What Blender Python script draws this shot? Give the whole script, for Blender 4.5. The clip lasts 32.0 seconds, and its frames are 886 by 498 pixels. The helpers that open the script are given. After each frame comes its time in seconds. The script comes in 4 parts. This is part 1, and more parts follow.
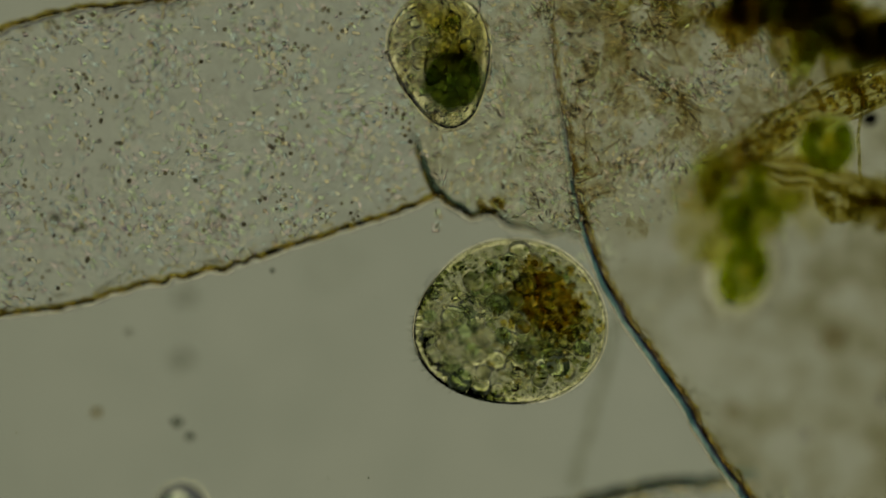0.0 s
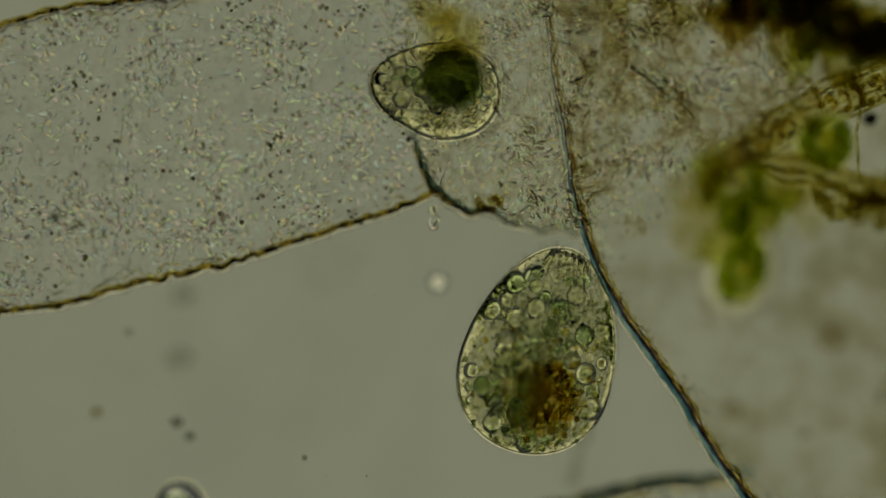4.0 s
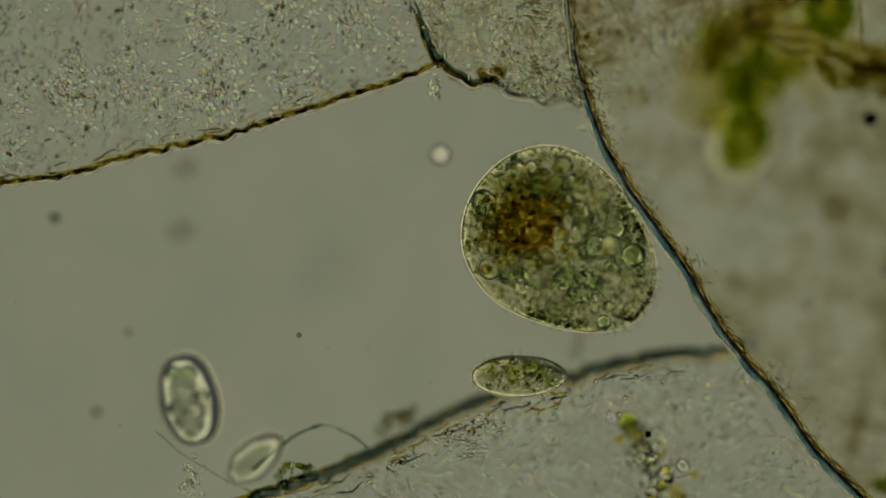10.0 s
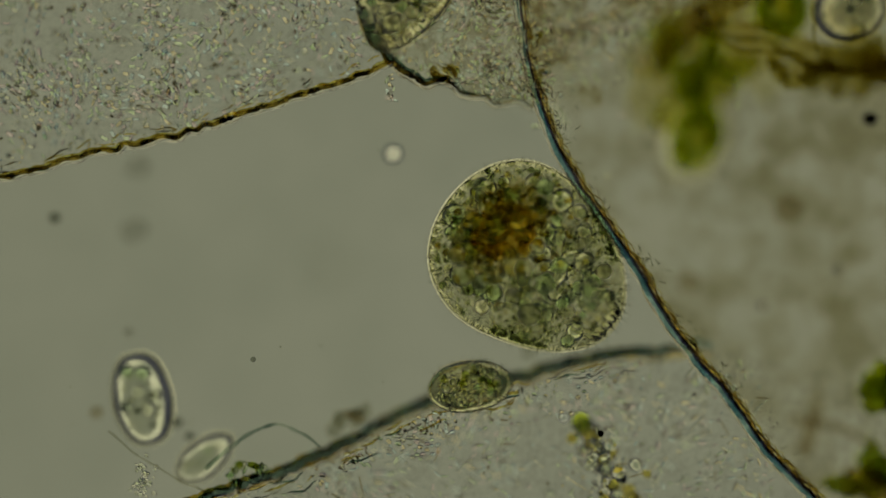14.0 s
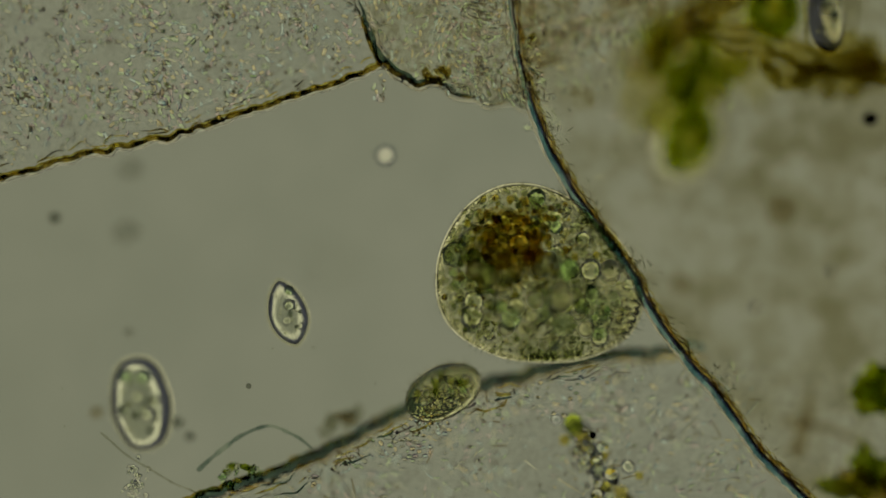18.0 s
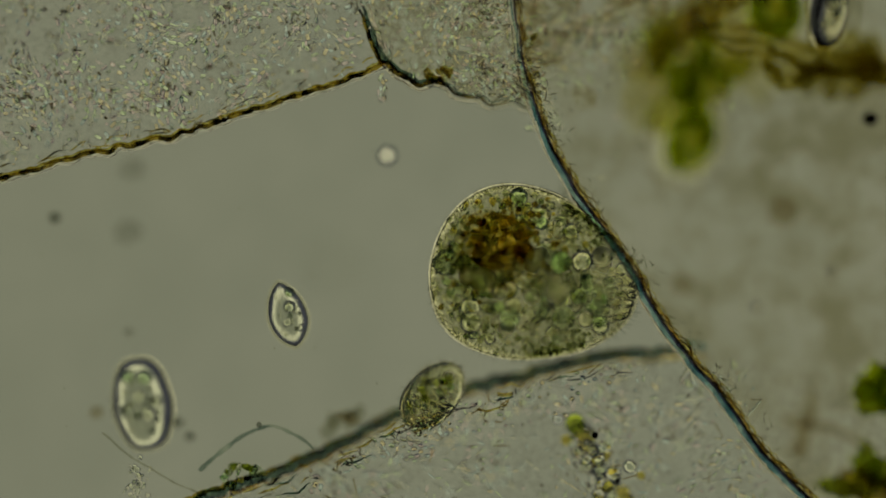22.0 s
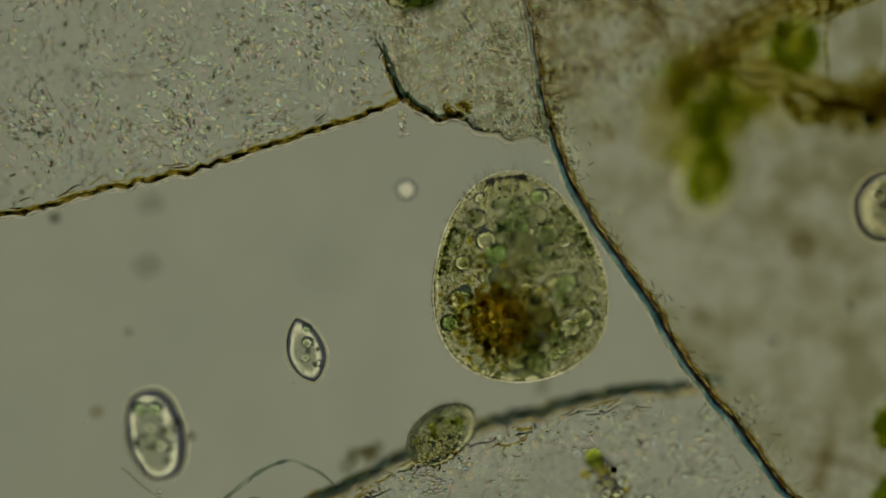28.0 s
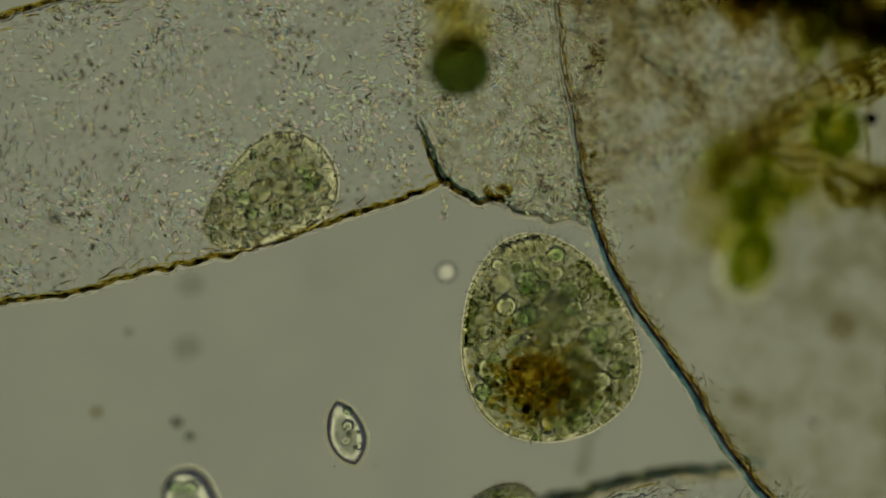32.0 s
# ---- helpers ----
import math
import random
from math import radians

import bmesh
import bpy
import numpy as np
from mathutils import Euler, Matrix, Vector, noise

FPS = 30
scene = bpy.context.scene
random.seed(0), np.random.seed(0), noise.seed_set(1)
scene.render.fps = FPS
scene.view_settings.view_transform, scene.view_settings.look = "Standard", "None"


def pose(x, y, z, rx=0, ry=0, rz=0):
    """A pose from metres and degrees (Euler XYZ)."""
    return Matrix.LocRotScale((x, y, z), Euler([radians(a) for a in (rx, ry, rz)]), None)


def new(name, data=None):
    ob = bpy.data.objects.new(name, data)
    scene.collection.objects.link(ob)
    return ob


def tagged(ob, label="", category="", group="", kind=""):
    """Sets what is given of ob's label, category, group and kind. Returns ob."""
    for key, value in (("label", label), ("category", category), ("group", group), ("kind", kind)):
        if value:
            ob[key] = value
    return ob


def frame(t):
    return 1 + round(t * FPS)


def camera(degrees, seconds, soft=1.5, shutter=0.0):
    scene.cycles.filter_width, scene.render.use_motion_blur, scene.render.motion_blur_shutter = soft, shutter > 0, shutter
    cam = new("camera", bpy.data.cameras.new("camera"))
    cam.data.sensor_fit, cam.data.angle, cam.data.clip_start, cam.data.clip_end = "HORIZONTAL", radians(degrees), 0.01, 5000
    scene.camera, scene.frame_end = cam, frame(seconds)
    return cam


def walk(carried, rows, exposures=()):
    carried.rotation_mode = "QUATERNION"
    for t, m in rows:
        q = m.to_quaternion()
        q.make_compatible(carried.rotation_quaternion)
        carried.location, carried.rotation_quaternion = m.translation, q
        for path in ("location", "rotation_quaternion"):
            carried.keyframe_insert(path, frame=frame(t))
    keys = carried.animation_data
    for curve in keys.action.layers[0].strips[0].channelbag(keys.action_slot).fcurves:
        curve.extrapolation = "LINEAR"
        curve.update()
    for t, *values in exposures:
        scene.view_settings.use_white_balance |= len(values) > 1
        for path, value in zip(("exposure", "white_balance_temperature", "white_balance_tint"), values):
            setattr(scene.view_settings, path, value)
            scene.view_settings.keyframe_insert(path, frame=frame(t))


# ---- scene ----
# A wet mount seen through a microscope, built about 2500 times enlarged: one millimetre here per unit of the plan.
DIST = 17.957         # height of the lens over the plane of focus
U = 0.001             # one unit of the plan in metres
cam = camera(5.0, 32.0, soft=1.65)
cam.data.dof.use_dof = True
cam.data.dof.focus_distance = DIST
cam.data.dof.aperture_fstop = 0.225

# the stage's way: seconds, shift of the picture in plan units to the right and down, lift of the lens
STAGE = [
    (0, 0.3, 229.5), (0.5, 1.8, 229.5), (1, -1.2, 229.5), (1.5, 9.5, 224.9), (2, 6.4, 224.9), (2.5, 1.8, 223.4), (3, -1.5, 225.5),
    (3.5, -2.8, 226), (5.5, -3.1, 225.1), (6, -3.1, 225.1), (6.5, 7.6, 229.6), (7, 7.6, 189.8), (7.5, 9.2, 70.4), (8, 7.6, 32.1),
    (8.5, 7.6, 1.5), (9, 0, 0), (9.5, 3, -1.6), (10, 1.5, -3.1), (10.5, -19.9, -4.6), (11, -13.8, -1.6), (11.5, -19.9, -3.1),
    (12, -84.2, -6.2), (12.5, -70.5, -3.1), (13, -72, -3.1), (13.5, -70.5, -1.6), (14, -82.7, -4.6), (14.5, -96.5, -4.6),
    (16.5, -93.4, -4.6), (17, -101.1, -3.1), (18, -96.5, -1.6), (19, -98, -1.6), (20, -93.4, 0), (21, -93.4, -1.6), (22, -93.4, -1.6),
    (22.5, -95, -1.6), (23, -88.8, 0), (23.5, -93.4, -1.6), (24, -90.4, 3), (24.5, -82.7, 0), (25, -82.7, -1.6), (25.5, -82.7, 1.5),
    (27.5, -64.3, 55.1), (28, -59.7, 59.7), (28.5, -55.1, 79.6), (29, -53.6, 93.4), (29.5, -50.6, 98), (30, -44.4, 147),
    (30.5, -21.5, 189.8), (31, -9.2, 196), (31.5, 4.6, 203.6), (32, 12.2, 206.7)]


def lift(t):
    """How far the fine focus raises the lens."""
    keys = ((0, 0.085), (3, 0.075), (5.5, 0.045), (7, 0.03), (9, 0.015), (12, 0.005), (28, -0.005), (32, 0.0))
    for (t0, a), (t1, b) in zip(keys, keys[1:]):
        if t <= t1:
            return a + (b - a) * (t - t0) / (t1 - t0)
    return keys[-1][1]


walk(cam, [(t, pose(-dx * U, dy * U, DIST + lift(t))) for t, dx, dy in STAGE])


def shift(t):
    """The picture's shift at t seconds, in plan units."""
    for a, b in zip(STAGE, STAGE[1:]):
        if a[0] <= t <= b[0]:
            k = (t - a[0]) / (b[0] - a[0])
            return a[1] + k * (b[1] - a[1]), a[2] + k * (b[2] - a[2])
    return STAGE[-1][1:]


# ---- light: the lamp under the stage ----
world = bpy.data.worlds.new("dark_room")
scene.world = world
world.use_nodes = True
world.node_tree.nodes["Background"].inputs[0].default_value = (0.054, 0.056, 0.066, 1)
world.node_tree.nodes["Background"].inputs[1].default_value = 1.1
scene.cycles.transparent_max_bounces = 40
scene.cycles.max_bounces = 24
scene.cycles.transmission_bounces = 24
LAMP = (0.207, 0.213, 0.141)
SLIDE_Z = -0.30


# ---- materials ----
def material(name):
    m = bpy.data.materials.new(name)
    m.use_nodes = True
    m.node_tree.nodes.clear()
    return m, m.node_tree.nodes, m.node_tree.links


def ramp(nodes, stops):
    r = nodes.new("ShaderNodeValToRGB")
    while len(r.color_ramp.elements) < len(stops):
        r.color_ramp.elements.new(0.5)
    for e, (at, c) in zip(r.color_ramp.elements, stops):
        e.position, e.color = at, (*c, 1)
    return r


def noise_tex(nodes, links, scale, detail=3.0, rough=0.6, coords="Object"):
    tc = nodes.new("ShaderNodeTexCoord")
    n = nodes.new("ShaderNodeTexNoise")
    n.inputs["Scale"].default_value, n.inputs["Detail"].default_value, n.inputs["Roughness"].default_value = scale, detail, rough
    links.new(tc.outputs[coords], n.inputs["Vector"])
    return n


def glowing(name, colour, strength):
    m, n, l = material(name)
    e = n.new("ShaderNodeEmission")
    e.inputs[0].default_value, e.inputs[1].default_value = (*colour, 1), strength
    o = n.new("ShaderNodeOutputMaterial")
    l.new(e.outputs[0], o.inputs[0])
    return m


def jelly(name, dark, light, scale, ior=1.0, bump=0.0, bump_scale=0.0, second=0.0, islands=False, lo=0.35, hi=0.65, rough=0.0, tints=(), glossy=False):
    """Clear living matter: it lets the lamp through, tinted by fine grain, and bends the light by its index."""
    m, n, l = material(name)
    t1 = noise_tex(n, l, scale)
    r = ramp(n, [(lo, dark), (hi, light)])
    if tints:
        r.color_ramp.interpolation = "CONSTANT"
        for e, (at, c) in zip([r.color_ramp.elements[0], r.color_ramp.elements[1]] + [r.color_ramp.elements.new(0.9) for _ in tints[2:]], tints):
            e.position, e.color = at, (*c, 1)
    if islands:
        g = n.new("ShaderNodeNewGeometry")
        l.new(g.outputs["Random Per Island"], r.inputs[0])
    elif second:
        t2 = noise_tex(n, l, second, 2.0)
        mix = n.new("ShaderNodeMath")
        mix.operation = "MULTIPLY_ADD"
        mix.inputs[1].default_value = 0.5
        half = n.new("ShaderNodeMath")
        half.operation = "MULTIPLY"
        half.inputs[1].default_value = 0.5
        l.new(t2.outputs[0], half.inputs[0])
        l.new(t1.outputs[0], mix.inputs[0])
        l.new(half.outputs[0], mix.inputs[2])
        l.new(mix.outputs[0], r.inputs[0])
    else:
        l.new(t1.outputs[0], r.inputs[0])
    if ior == 1.0:
        s = n.new("ShaderNodeBsdfTransparent")
    else:
        s = n.new("ShaderNodeBsdfRefraction")
        s.inputs["IOR"].default_value = ior
        s.inputs["Roughness"].default_value = rough
        if bump:
            t3 = noise_tex(n, l, bump_scale, 2.0)
            b = n.new("ShaderNodeBump")
            b.inputs["Strength"].default_value, b.inputs["Distance"].default_value = 1.0, bump
            l.new(t3.outputs[0], b.inputs["Height"])
            l.new(b.outputs[0], s.inputs["Normal"])
    l.new(r.outputs[0], s.inputs["Color"])
    o = n.new("ShaderNodeOutputMaterial")
    if glossy:
        g, f, mix = n.new("ShaderNodeBsdfGlossy"), n.new("ShaderNodeFresnel"), n.new("ShaderNodeMixShader")
        g.inputs["Roughness"].default_value, f.inputs[0].default_value = 0.05, 1.3
        l.new(f.outputs[0], mix.inputs[0])
        l.new(s.outputs[0], mix.inputs[1])
        l.new(g.outputs[0], mix.inputs[2])
        s = mix
    l.new(s.outputs[0], o.inputs[0])
    return m


M_LAMP = glowing("lamp_glow", LAMP, 1.0)
# glow of an added, unseen ring that gives clear things their highlights
M_RING = glowing("ring_glow", (0.55, 0.53, 0.34), 1.1)
M_SLIDE = jelly("slide_glass", (0.93, 0.94, 0.93), (1, 1, 0.995), 1.6, second=7.0, glossy=True)
M_LEAF = jelly("leaf_film", (0.90, 0.895, 0.89), (1, 1, 1), 95.0, second=26.0, lo=0.38, hi=0.55)
M_FILM = jelly("brown_film", (0.78, 0.75, 0.63), (1, 1, 0.97), 90.0, second=30.0, lo=0.40, hi=0.54)
M_DEEP = jelly("deep_film", (0.76, 0.73, 0.60), (1, 0.99, 0.96), 20.0, second=7.0, lo=0.40, hi=0.54)
M_WALL = jelly("cell_wall", (0.13, 0.11, 0.05), (0.80, 0.70, 0.32), 42.0, lo=0.42, hi=0.60)
# for strands with slanted faces that stand in for bright halo lines
M_HALO = jelly("bright_line", (0.66, 0.66, 0.67), (0.76, 0.75, 0.73), 40.0, ior=1.25)
M_OCHRE = jelly("ochre_wall", (0.66, 0.56, 0.18), (1, 0.97, 0.62), 60.0)
M_VIOLET = jelly("fibre_violet", (0.34, 0.30, 0.52), (0.8, 0.76, 0.92), 30.0)
M_WALL2 = jelly("cell_wall_teal", (0.15, 0.24, 0.24), (0.70, 0.80, 0.74), 60.0)
FRINGE = ((0.0, (0.92, 0.93, 0.88)), (0.30, (0.90, 0.96, 0.98)), (0.48, (0.98, 0.95, 0.84)), (0.64, (0.95, 0.91, 0.93)), (0.80, (0.92, 0.98, 0.88)))
M_ROD = jelly("bacteria", (0.85, 0.85, 0.78), (1, 1, 0.98), 30.0, ior=1.15, islands=True, tints=FRINGE)
M_BEAD = jelly("round_bacteria", (0.85, 0.85, 0.78), (1, 1, 0.98), 30.0, ior=1.15, islands=True, tints=FRINGE)
M_INCL = jelly("pale_inclusions", (0.80, 0.83, 0.70), (0.95, 0.96, 0.88), 30.0, ior=1.12, islands=True, lo=0.0, hi=1.0)
M_DARKROD = jelly("dark_bacteria", (0.50, 0.47, 0.40), (0.88, 0.85, 0.78), 30.0, islands=True, lo=0.0, hi=1.0)
M_PELL = jelly("pellicle", (0.97, 0.97, 0.90), (1, 1, 0.98), 70.0, ior=1.018, bump=0.0003, bump_scale=60.0, second=160.0, lo=0.42, hi=0.58)
M_CORTEX = jelly("cortex_grains", (0.50, 0.53, 0.40), (0.88, 0.88, 0.76), 30.0, islands=True, lo=0.0, hi=1.0)
M_THIN = jelly("thin_pellicle", (0.92, 0.94, 0.84), (1, 1, 0.96), 70.0, ior=1.055, bump=0.0005, bump_scale=60.0, second=160.0, lo=0.42, hi=0.58)
M_PEAR = jelly("pear_pellicle", (0.94, 0.95, 0.88), (1, 1, 0.97), 70.0, ior=1.04, bump=0.0004, bump_scale=60.0, second=160.0, lo=0.42, hi=0.58)
M_ROUND = jelly("round_membrane", (0.80, 0.82, 0.80), (0.88, 0.89, 0.87), 70.0, ior=1.2, rough=0.12, second=160.0, lo=0.42, hi=0.58)
M_SPECK = jelly("dark_specks", (0.34, 0.38, 0.38), (0.72, 0.75, 0.70), 30.0, ior=1.06)
M_CASE = jelly("glassy_case", (0.93, 0.93, 0.90), (0.99, 0.99, 0.96), 20.0, ior=1.006)
# golden tint and index of the added shells that imitate the cells' halo
M_COAT = jelly("halo_coat", (0.99, 0.975, 0.88), (1, 0.99, 0.93), 20.0, ior=1.024)
M_VAC = jelly("vacuole", (0.92, 0.96, 0.88), (1, 1, 0.96), 12.0, ior=1.165)
M_RIB = jelly("pharyngeal_rods", (0.94, 0.95, 0.88), (1, 1, 0.95), 30.0, ior=1.09)
M_FOODHAZE = jelly("food_haze", (0.86, 0.80, 0.58), (1, 0.98, 0.88), 70.0, second=28.0, lo=0.40, hi=0.58)
M_VAC3 = jelly("dark_vacuole", (0.70, 0.76, 0.68), (0.88, 0.92, 0.84), 30.0, ior=1.11)
M_VACB = jelly("bright_vacuole", (0.96, 0.97, 0.90), (1, 1, 0.96), 30.0, ior=1.13, rough=0.45)
M_VAC2 = jelly("green_vacuole", (0.76, 0.87, 0.70), (0.90, 0.97, 0.84), 30.0, ior=1.15)
M_GRAN = jelly("granules", (0.74, 0.77, 0.64), (1, 1, 0.94), 30.0, ior=1.06, islands=True, lo=0.0, hi=0.7)
M_PIN = jelly("dark_pins", (0.52, 0.55, 0.45), (0.86, 0.88, 0.78), 30.0, islands=True, lo=0.0, hi=1.0)
M_SPARK = jelly("bright_granules", (0.9, 0.88, 0.7), (1, 1, 0.95), 30.0, ior=1.17, islands=True, lo=0.0, hi=0.7)
M_BROWN = jelly("brown_food", (0.80, 0.68, 0.28), (0.98, 0.92, 0.60), 45.0, second=18.0)
M_FOODBIT = jelly("food_bits", (0.58, 0.49, 0.15), (0.97, 0.92, 0.52), 45.0, ior=1.05, islands=True, lo=0.0, hi=1.0)
M_DARKGRAN = jelly("dark_granules", (0.56, 0.62, 0.42), (0.97, 0.97, 0.84), 30.0, ior=1.06, islands=True, lo=0.0, hi=1.0)
M_RIMGRAN = jelly("row_granules", (0.60, 0.64, 0.50), (0.92, 0.93, 0.80), 30.0, islands=True, lo=0.0, hi=0.9)
M_AMBER = jelly("amber_wall", (0.60, 0.42, 0.12), (1, 0.88, 0.50), 50.0, lo=0.40, hi=0.60)
M_GOLD = jelly("gold_edge", (0.9, 0.8, 0.4), (1, 0.97, 0.7), 45.0, ior=1.14)
M_YELLOW = jelly("yellow_alga", (0.70, 0.82, 0.25), (0.95, 0.98, 0.45), 20.0, ior=1.12)
M_CILIA = jelly("cilia", (0.66, 0.66, 0.6), (0.85, 0.85, 0.8), 30.0)
M_CLEAR = jelly("clear_body", (0.88, 0.91, 0.93), (0.95, 0.97, 0.99), 40.0, ior=1.165, rough=0.36)
M_ORGAN = jelly("organelle", (0.70, 0.75, 0.66), (0.94, 0.96, 0.88), 40.0, ior=1.05)
M_GREEN = jelly("chloroplast", (0.42, 0.5, 0.05), (0.88, 0.91, 0.26), 16.0, ior=1.02, second=45.0)
M_GREEN2 = jelly("dark_chloroplast", (0.42, 0.50, 0.12), (0.74, 0.78, 0.28), 16.0, ior=1.03, second=45.0)
M_SOFTGREEN = jelly("soft_green", (0.80, 0.84, 0.44), (0.94, 0.95, 0.66), 16.0, second=45.0)
M_GREEN3 = jelly("deep_green", (0.16, 0.25, 0.09), (0.54, 0.60, 0.26), 16.0, ior=1.02, second=45.0)
M_MIST = jelly("olive_mist", (0.9, 0.87, 0.66), (1, 1, 0.94), 12.0, second=30.0)
M_DIRT = jelly("detritus", (0.60, 0.52, 0.20), (0.98, 0.94, 0.66), 14.0, second=50.0, lo=0.38, hi=0.62)
M_OLIVE = jelly("olive_detritus", (0.66, 0.62, 0.30), (0.98, 0.96, 0.76), 14.0, second=50.0)
M_BRANCH = jelly("branch", (0.62, 0.60, 0.32), (0.99, 0.97, 0.78), 30.0, second=90.0, lo=0.4, hi=0.6)
M_BLUE = jelly("fibre_blue", (0.30, 0.52, 0.60), (0.86, 0.99, 1.0), 18.0)
M_ORANGE = jelly("fibre_brown", (0.52, 0.42, 0.2), (1, 0.95, 0.76), 40.0)
M_CORE = jelly("fibre_core", (0.36, 0.35, 0.34), (0.66, 0.62, 0.55), 20.0)
M_DUST = jelly("dust", (0.55, 0.56, 0.53), (0.72, 0.73, 0.7), 30.0)
M_BLACK = jelly("black_dust", (0.05, 0.05, 0.05), (0.25, 0.24, 0.2), 60.0)
M_FAINT = jelly("faint_smudge", (0.95, 0.955, 0.95), (0.985, 0.985, 0.98), 30.0)
M_SPOT = jelly("brown_spot", (0.78, 0.74, 0.65), (0.9, 0.87, 0.79), 30.0)
M_GREY = jelly("grey_spot", (0.8, 0.8, 0.78), (0.92, 0.92, 0.9), 30.0)
M_STREAK = jelly("brown_streak", (0.72, 0.66, 0.5), (0.95, 0.92, 0.84), 30.0, islands=True, lo=0.0, hi=1.0)
M_THREAD = jelly("clear_thread", (0.5, 0.58, 0.56), (0.86, 0.9, 0.86), 30.0)
M_STEM = jelly("brown_stem", (0.68, 0.63, 0.50), (0.88, 0.84, 0.73), 30.0)
M_HAZE = jelly("haze_thread", (0.78, 0.78, 0.72), (0.92, 0.92, 0.88), 30.0)


# ---- tools for meshes ----
def P(x, y, z=0.0):
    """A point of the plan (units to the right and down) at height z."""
    k = U * (DIST - z) / DIST
    return Vector(((x - 784) * k, (441 - y) * k, z))


def link(name, bm, mat, parent=None, label="", smooth=True):
    me = bpy.data.meshes.new(name)
    bm.to_mesh(me)
    bm.free()
    me.materials.append(mat)
    for f in me.polygons:
        f.use_smooth = smooth
    ob = new(name, me)
    if parent:
        ob.parent = parent
    if label:
        ob["label"] = label
    return ob


def part(name, bm, mat, parent, label=""):
    return link(name, bm, mat, parent, label)


def curve_points(ctrl, n):
    """n points on a smooth curve through the control points."""
    c = [Vector(p) for p in ctrl]
    c = [2 * c[0] - c[1]] + c + [2 * c[-1] - c[-2]]
    out = []
    segs = len(c) - 3
    for i in range(n):
        s = i / (n - 1) * segs
        k = min(int(s), segs - 1)
        u = s - k
        a, b, d, e = c[k:k + 4]
        out.append(0.5 * ((2 * b) + (d - a) * u + (2 * a - 5 * b + 4 * d - e) * u * u + (3 * b - a - 3 * d + e) * u ** 3))
    return out


def tube(bm, pts, radius, seg=8, flat=1.0):
    """A tube along pts; radius is a number or a function of 0..1."""
    rings = []
    n = len(pts)
    for i, p in enumerate(pts):
        d = (pts[min(i + 1, n - 1)] - pts[max(i - 1, 0)]).normalized()
        side = d.cross(Vector((0, 0, 1)))
        side = side.normalized() if side.length > 1e-4 else Vector((1, 0, 0))
        up = side.cross(d).normalized()
        r = radius(i / (n - 1)) if callable(radius) else radius
        rings.append([bm.verts.new(p + side * r * math.cos(a) + up * r * flat * math.sin(a)) for a in
                      (2 * math.pi * k / seg for k in range(seg))])
    for a, b in zip(rings, rings[1:]):
        for k in range(seg):
            bm.faces.new((a[k], a[(k + 1) % seg], b[(k + 1) % seg], b[k]))
    bm.faces.new(rings[0][::-1])
    bm.faces.new(rings[-1])
    bmesh.ops.recalc_face_normals(bm, faces=bm.faces) if len(bm.faces) < 4000 else None
    return bm


def wavy(pts, amp, freq, seed=0.0):
    return [p + Vector((noise.noise((p.x * freq + seed, p.y * freq, seed)), noise.noise((p.x * freq, p.y * freq + seed, 7 + seed)), 0)) * amp for p in pts]


def solid(outline, z0, z1, steps=0.0):
    """A slab over an outline given as points, from z0 up to z1."""
    bm = bmesh.new()
    top = [bm.verts.new((p.x, p.y, z1)) for p in outline]
    bot = [bm.verts.new((p.x, p.y, z0)) for p in outline]
    bm.faces.new(top)
    bm.faces.new(bot[::-1])
    n = len(top)
    for i in range(n):
        bm.faces.new((top[i], bot[i], bot[(i + 1) % n], top[(i + 1) % n]))
    bmesh.ops.recalc_face_normals(bm, faces=bm.faces)
    bmesh.ops.triangulate(bm, faces=[f for f in bm.faces if len(f.verts) > 4])
    return bm


def lump(r, sub=3, rough=0.0, freq=4.0, seed=0.0, centre=(0, 0, 0), bm=None):
    """A rounded body of half-sizes r with an uneven skin."""
    bm = bm or bmesh.new()
    made = bmesh.ops.create_icosphere(bm, subdivisions=sub, radius=1.0)["verts"]
    for v in made:
        k = 1 + rough * noise.noise(v.co * freq + Vector((seed, seed * 0.7, -seed)))
        v.co = Vector((v.co.x * r[0], v.co.y * r[1], v.co.z * r[2])) * k + Vector(centre)
    return bm


def egg(half, width, taper, seg=64, rings=48, depth=1.0, rough=0.0, seed=0.0, ridges=0, ridge=0.0, blunt=1.0):
    """A body of revolution round y, its narrow end at +y."""
    bm = bmesh.new()
    rows = []
    for i in range(1, rings):
        th = math.pi * i / rings
        u = math.cos(th)
        r = width * math.sin(th) ** blunt * (1 - taper * u - 0.25 * taper * (1 - u * u))
        row = []
        for k in range(seg):
            a = 2 * math.pi * k / seg
            q = 1 + rough * noise.noise((math.cos(a) * 1.5 + seed, u * 2, math.sin(a) * 1.5))
            q += ridge * math.cos(ridges * a) * math.sin(th) ** 4
            row.append(bm.verts.new((r * q * math.cos(a), half * u, r * q * depth * math.sin(a))))
        rows.append(row)
    a, b = bm.verts.new((0, half, 0)), bm.verts.new((0, -half, 0))
    for k in range(seg):
        bm.faces.new((a, rows[0][(k + 1) % seg], rows[0][k]))
        bm.faces.new((b, rows[-1][k], rows[-1][(k + 1) % seg]))
        for r0, r1 in zip(rows, rows[1:]):
            bm.faces.new((r0[k], r0[(k + 1) % seg], r1[(k + 1) % seg], r1[k]))
    bmesh.ops.recalc_face_normals(bm, faces=bm.faces)
    return bm


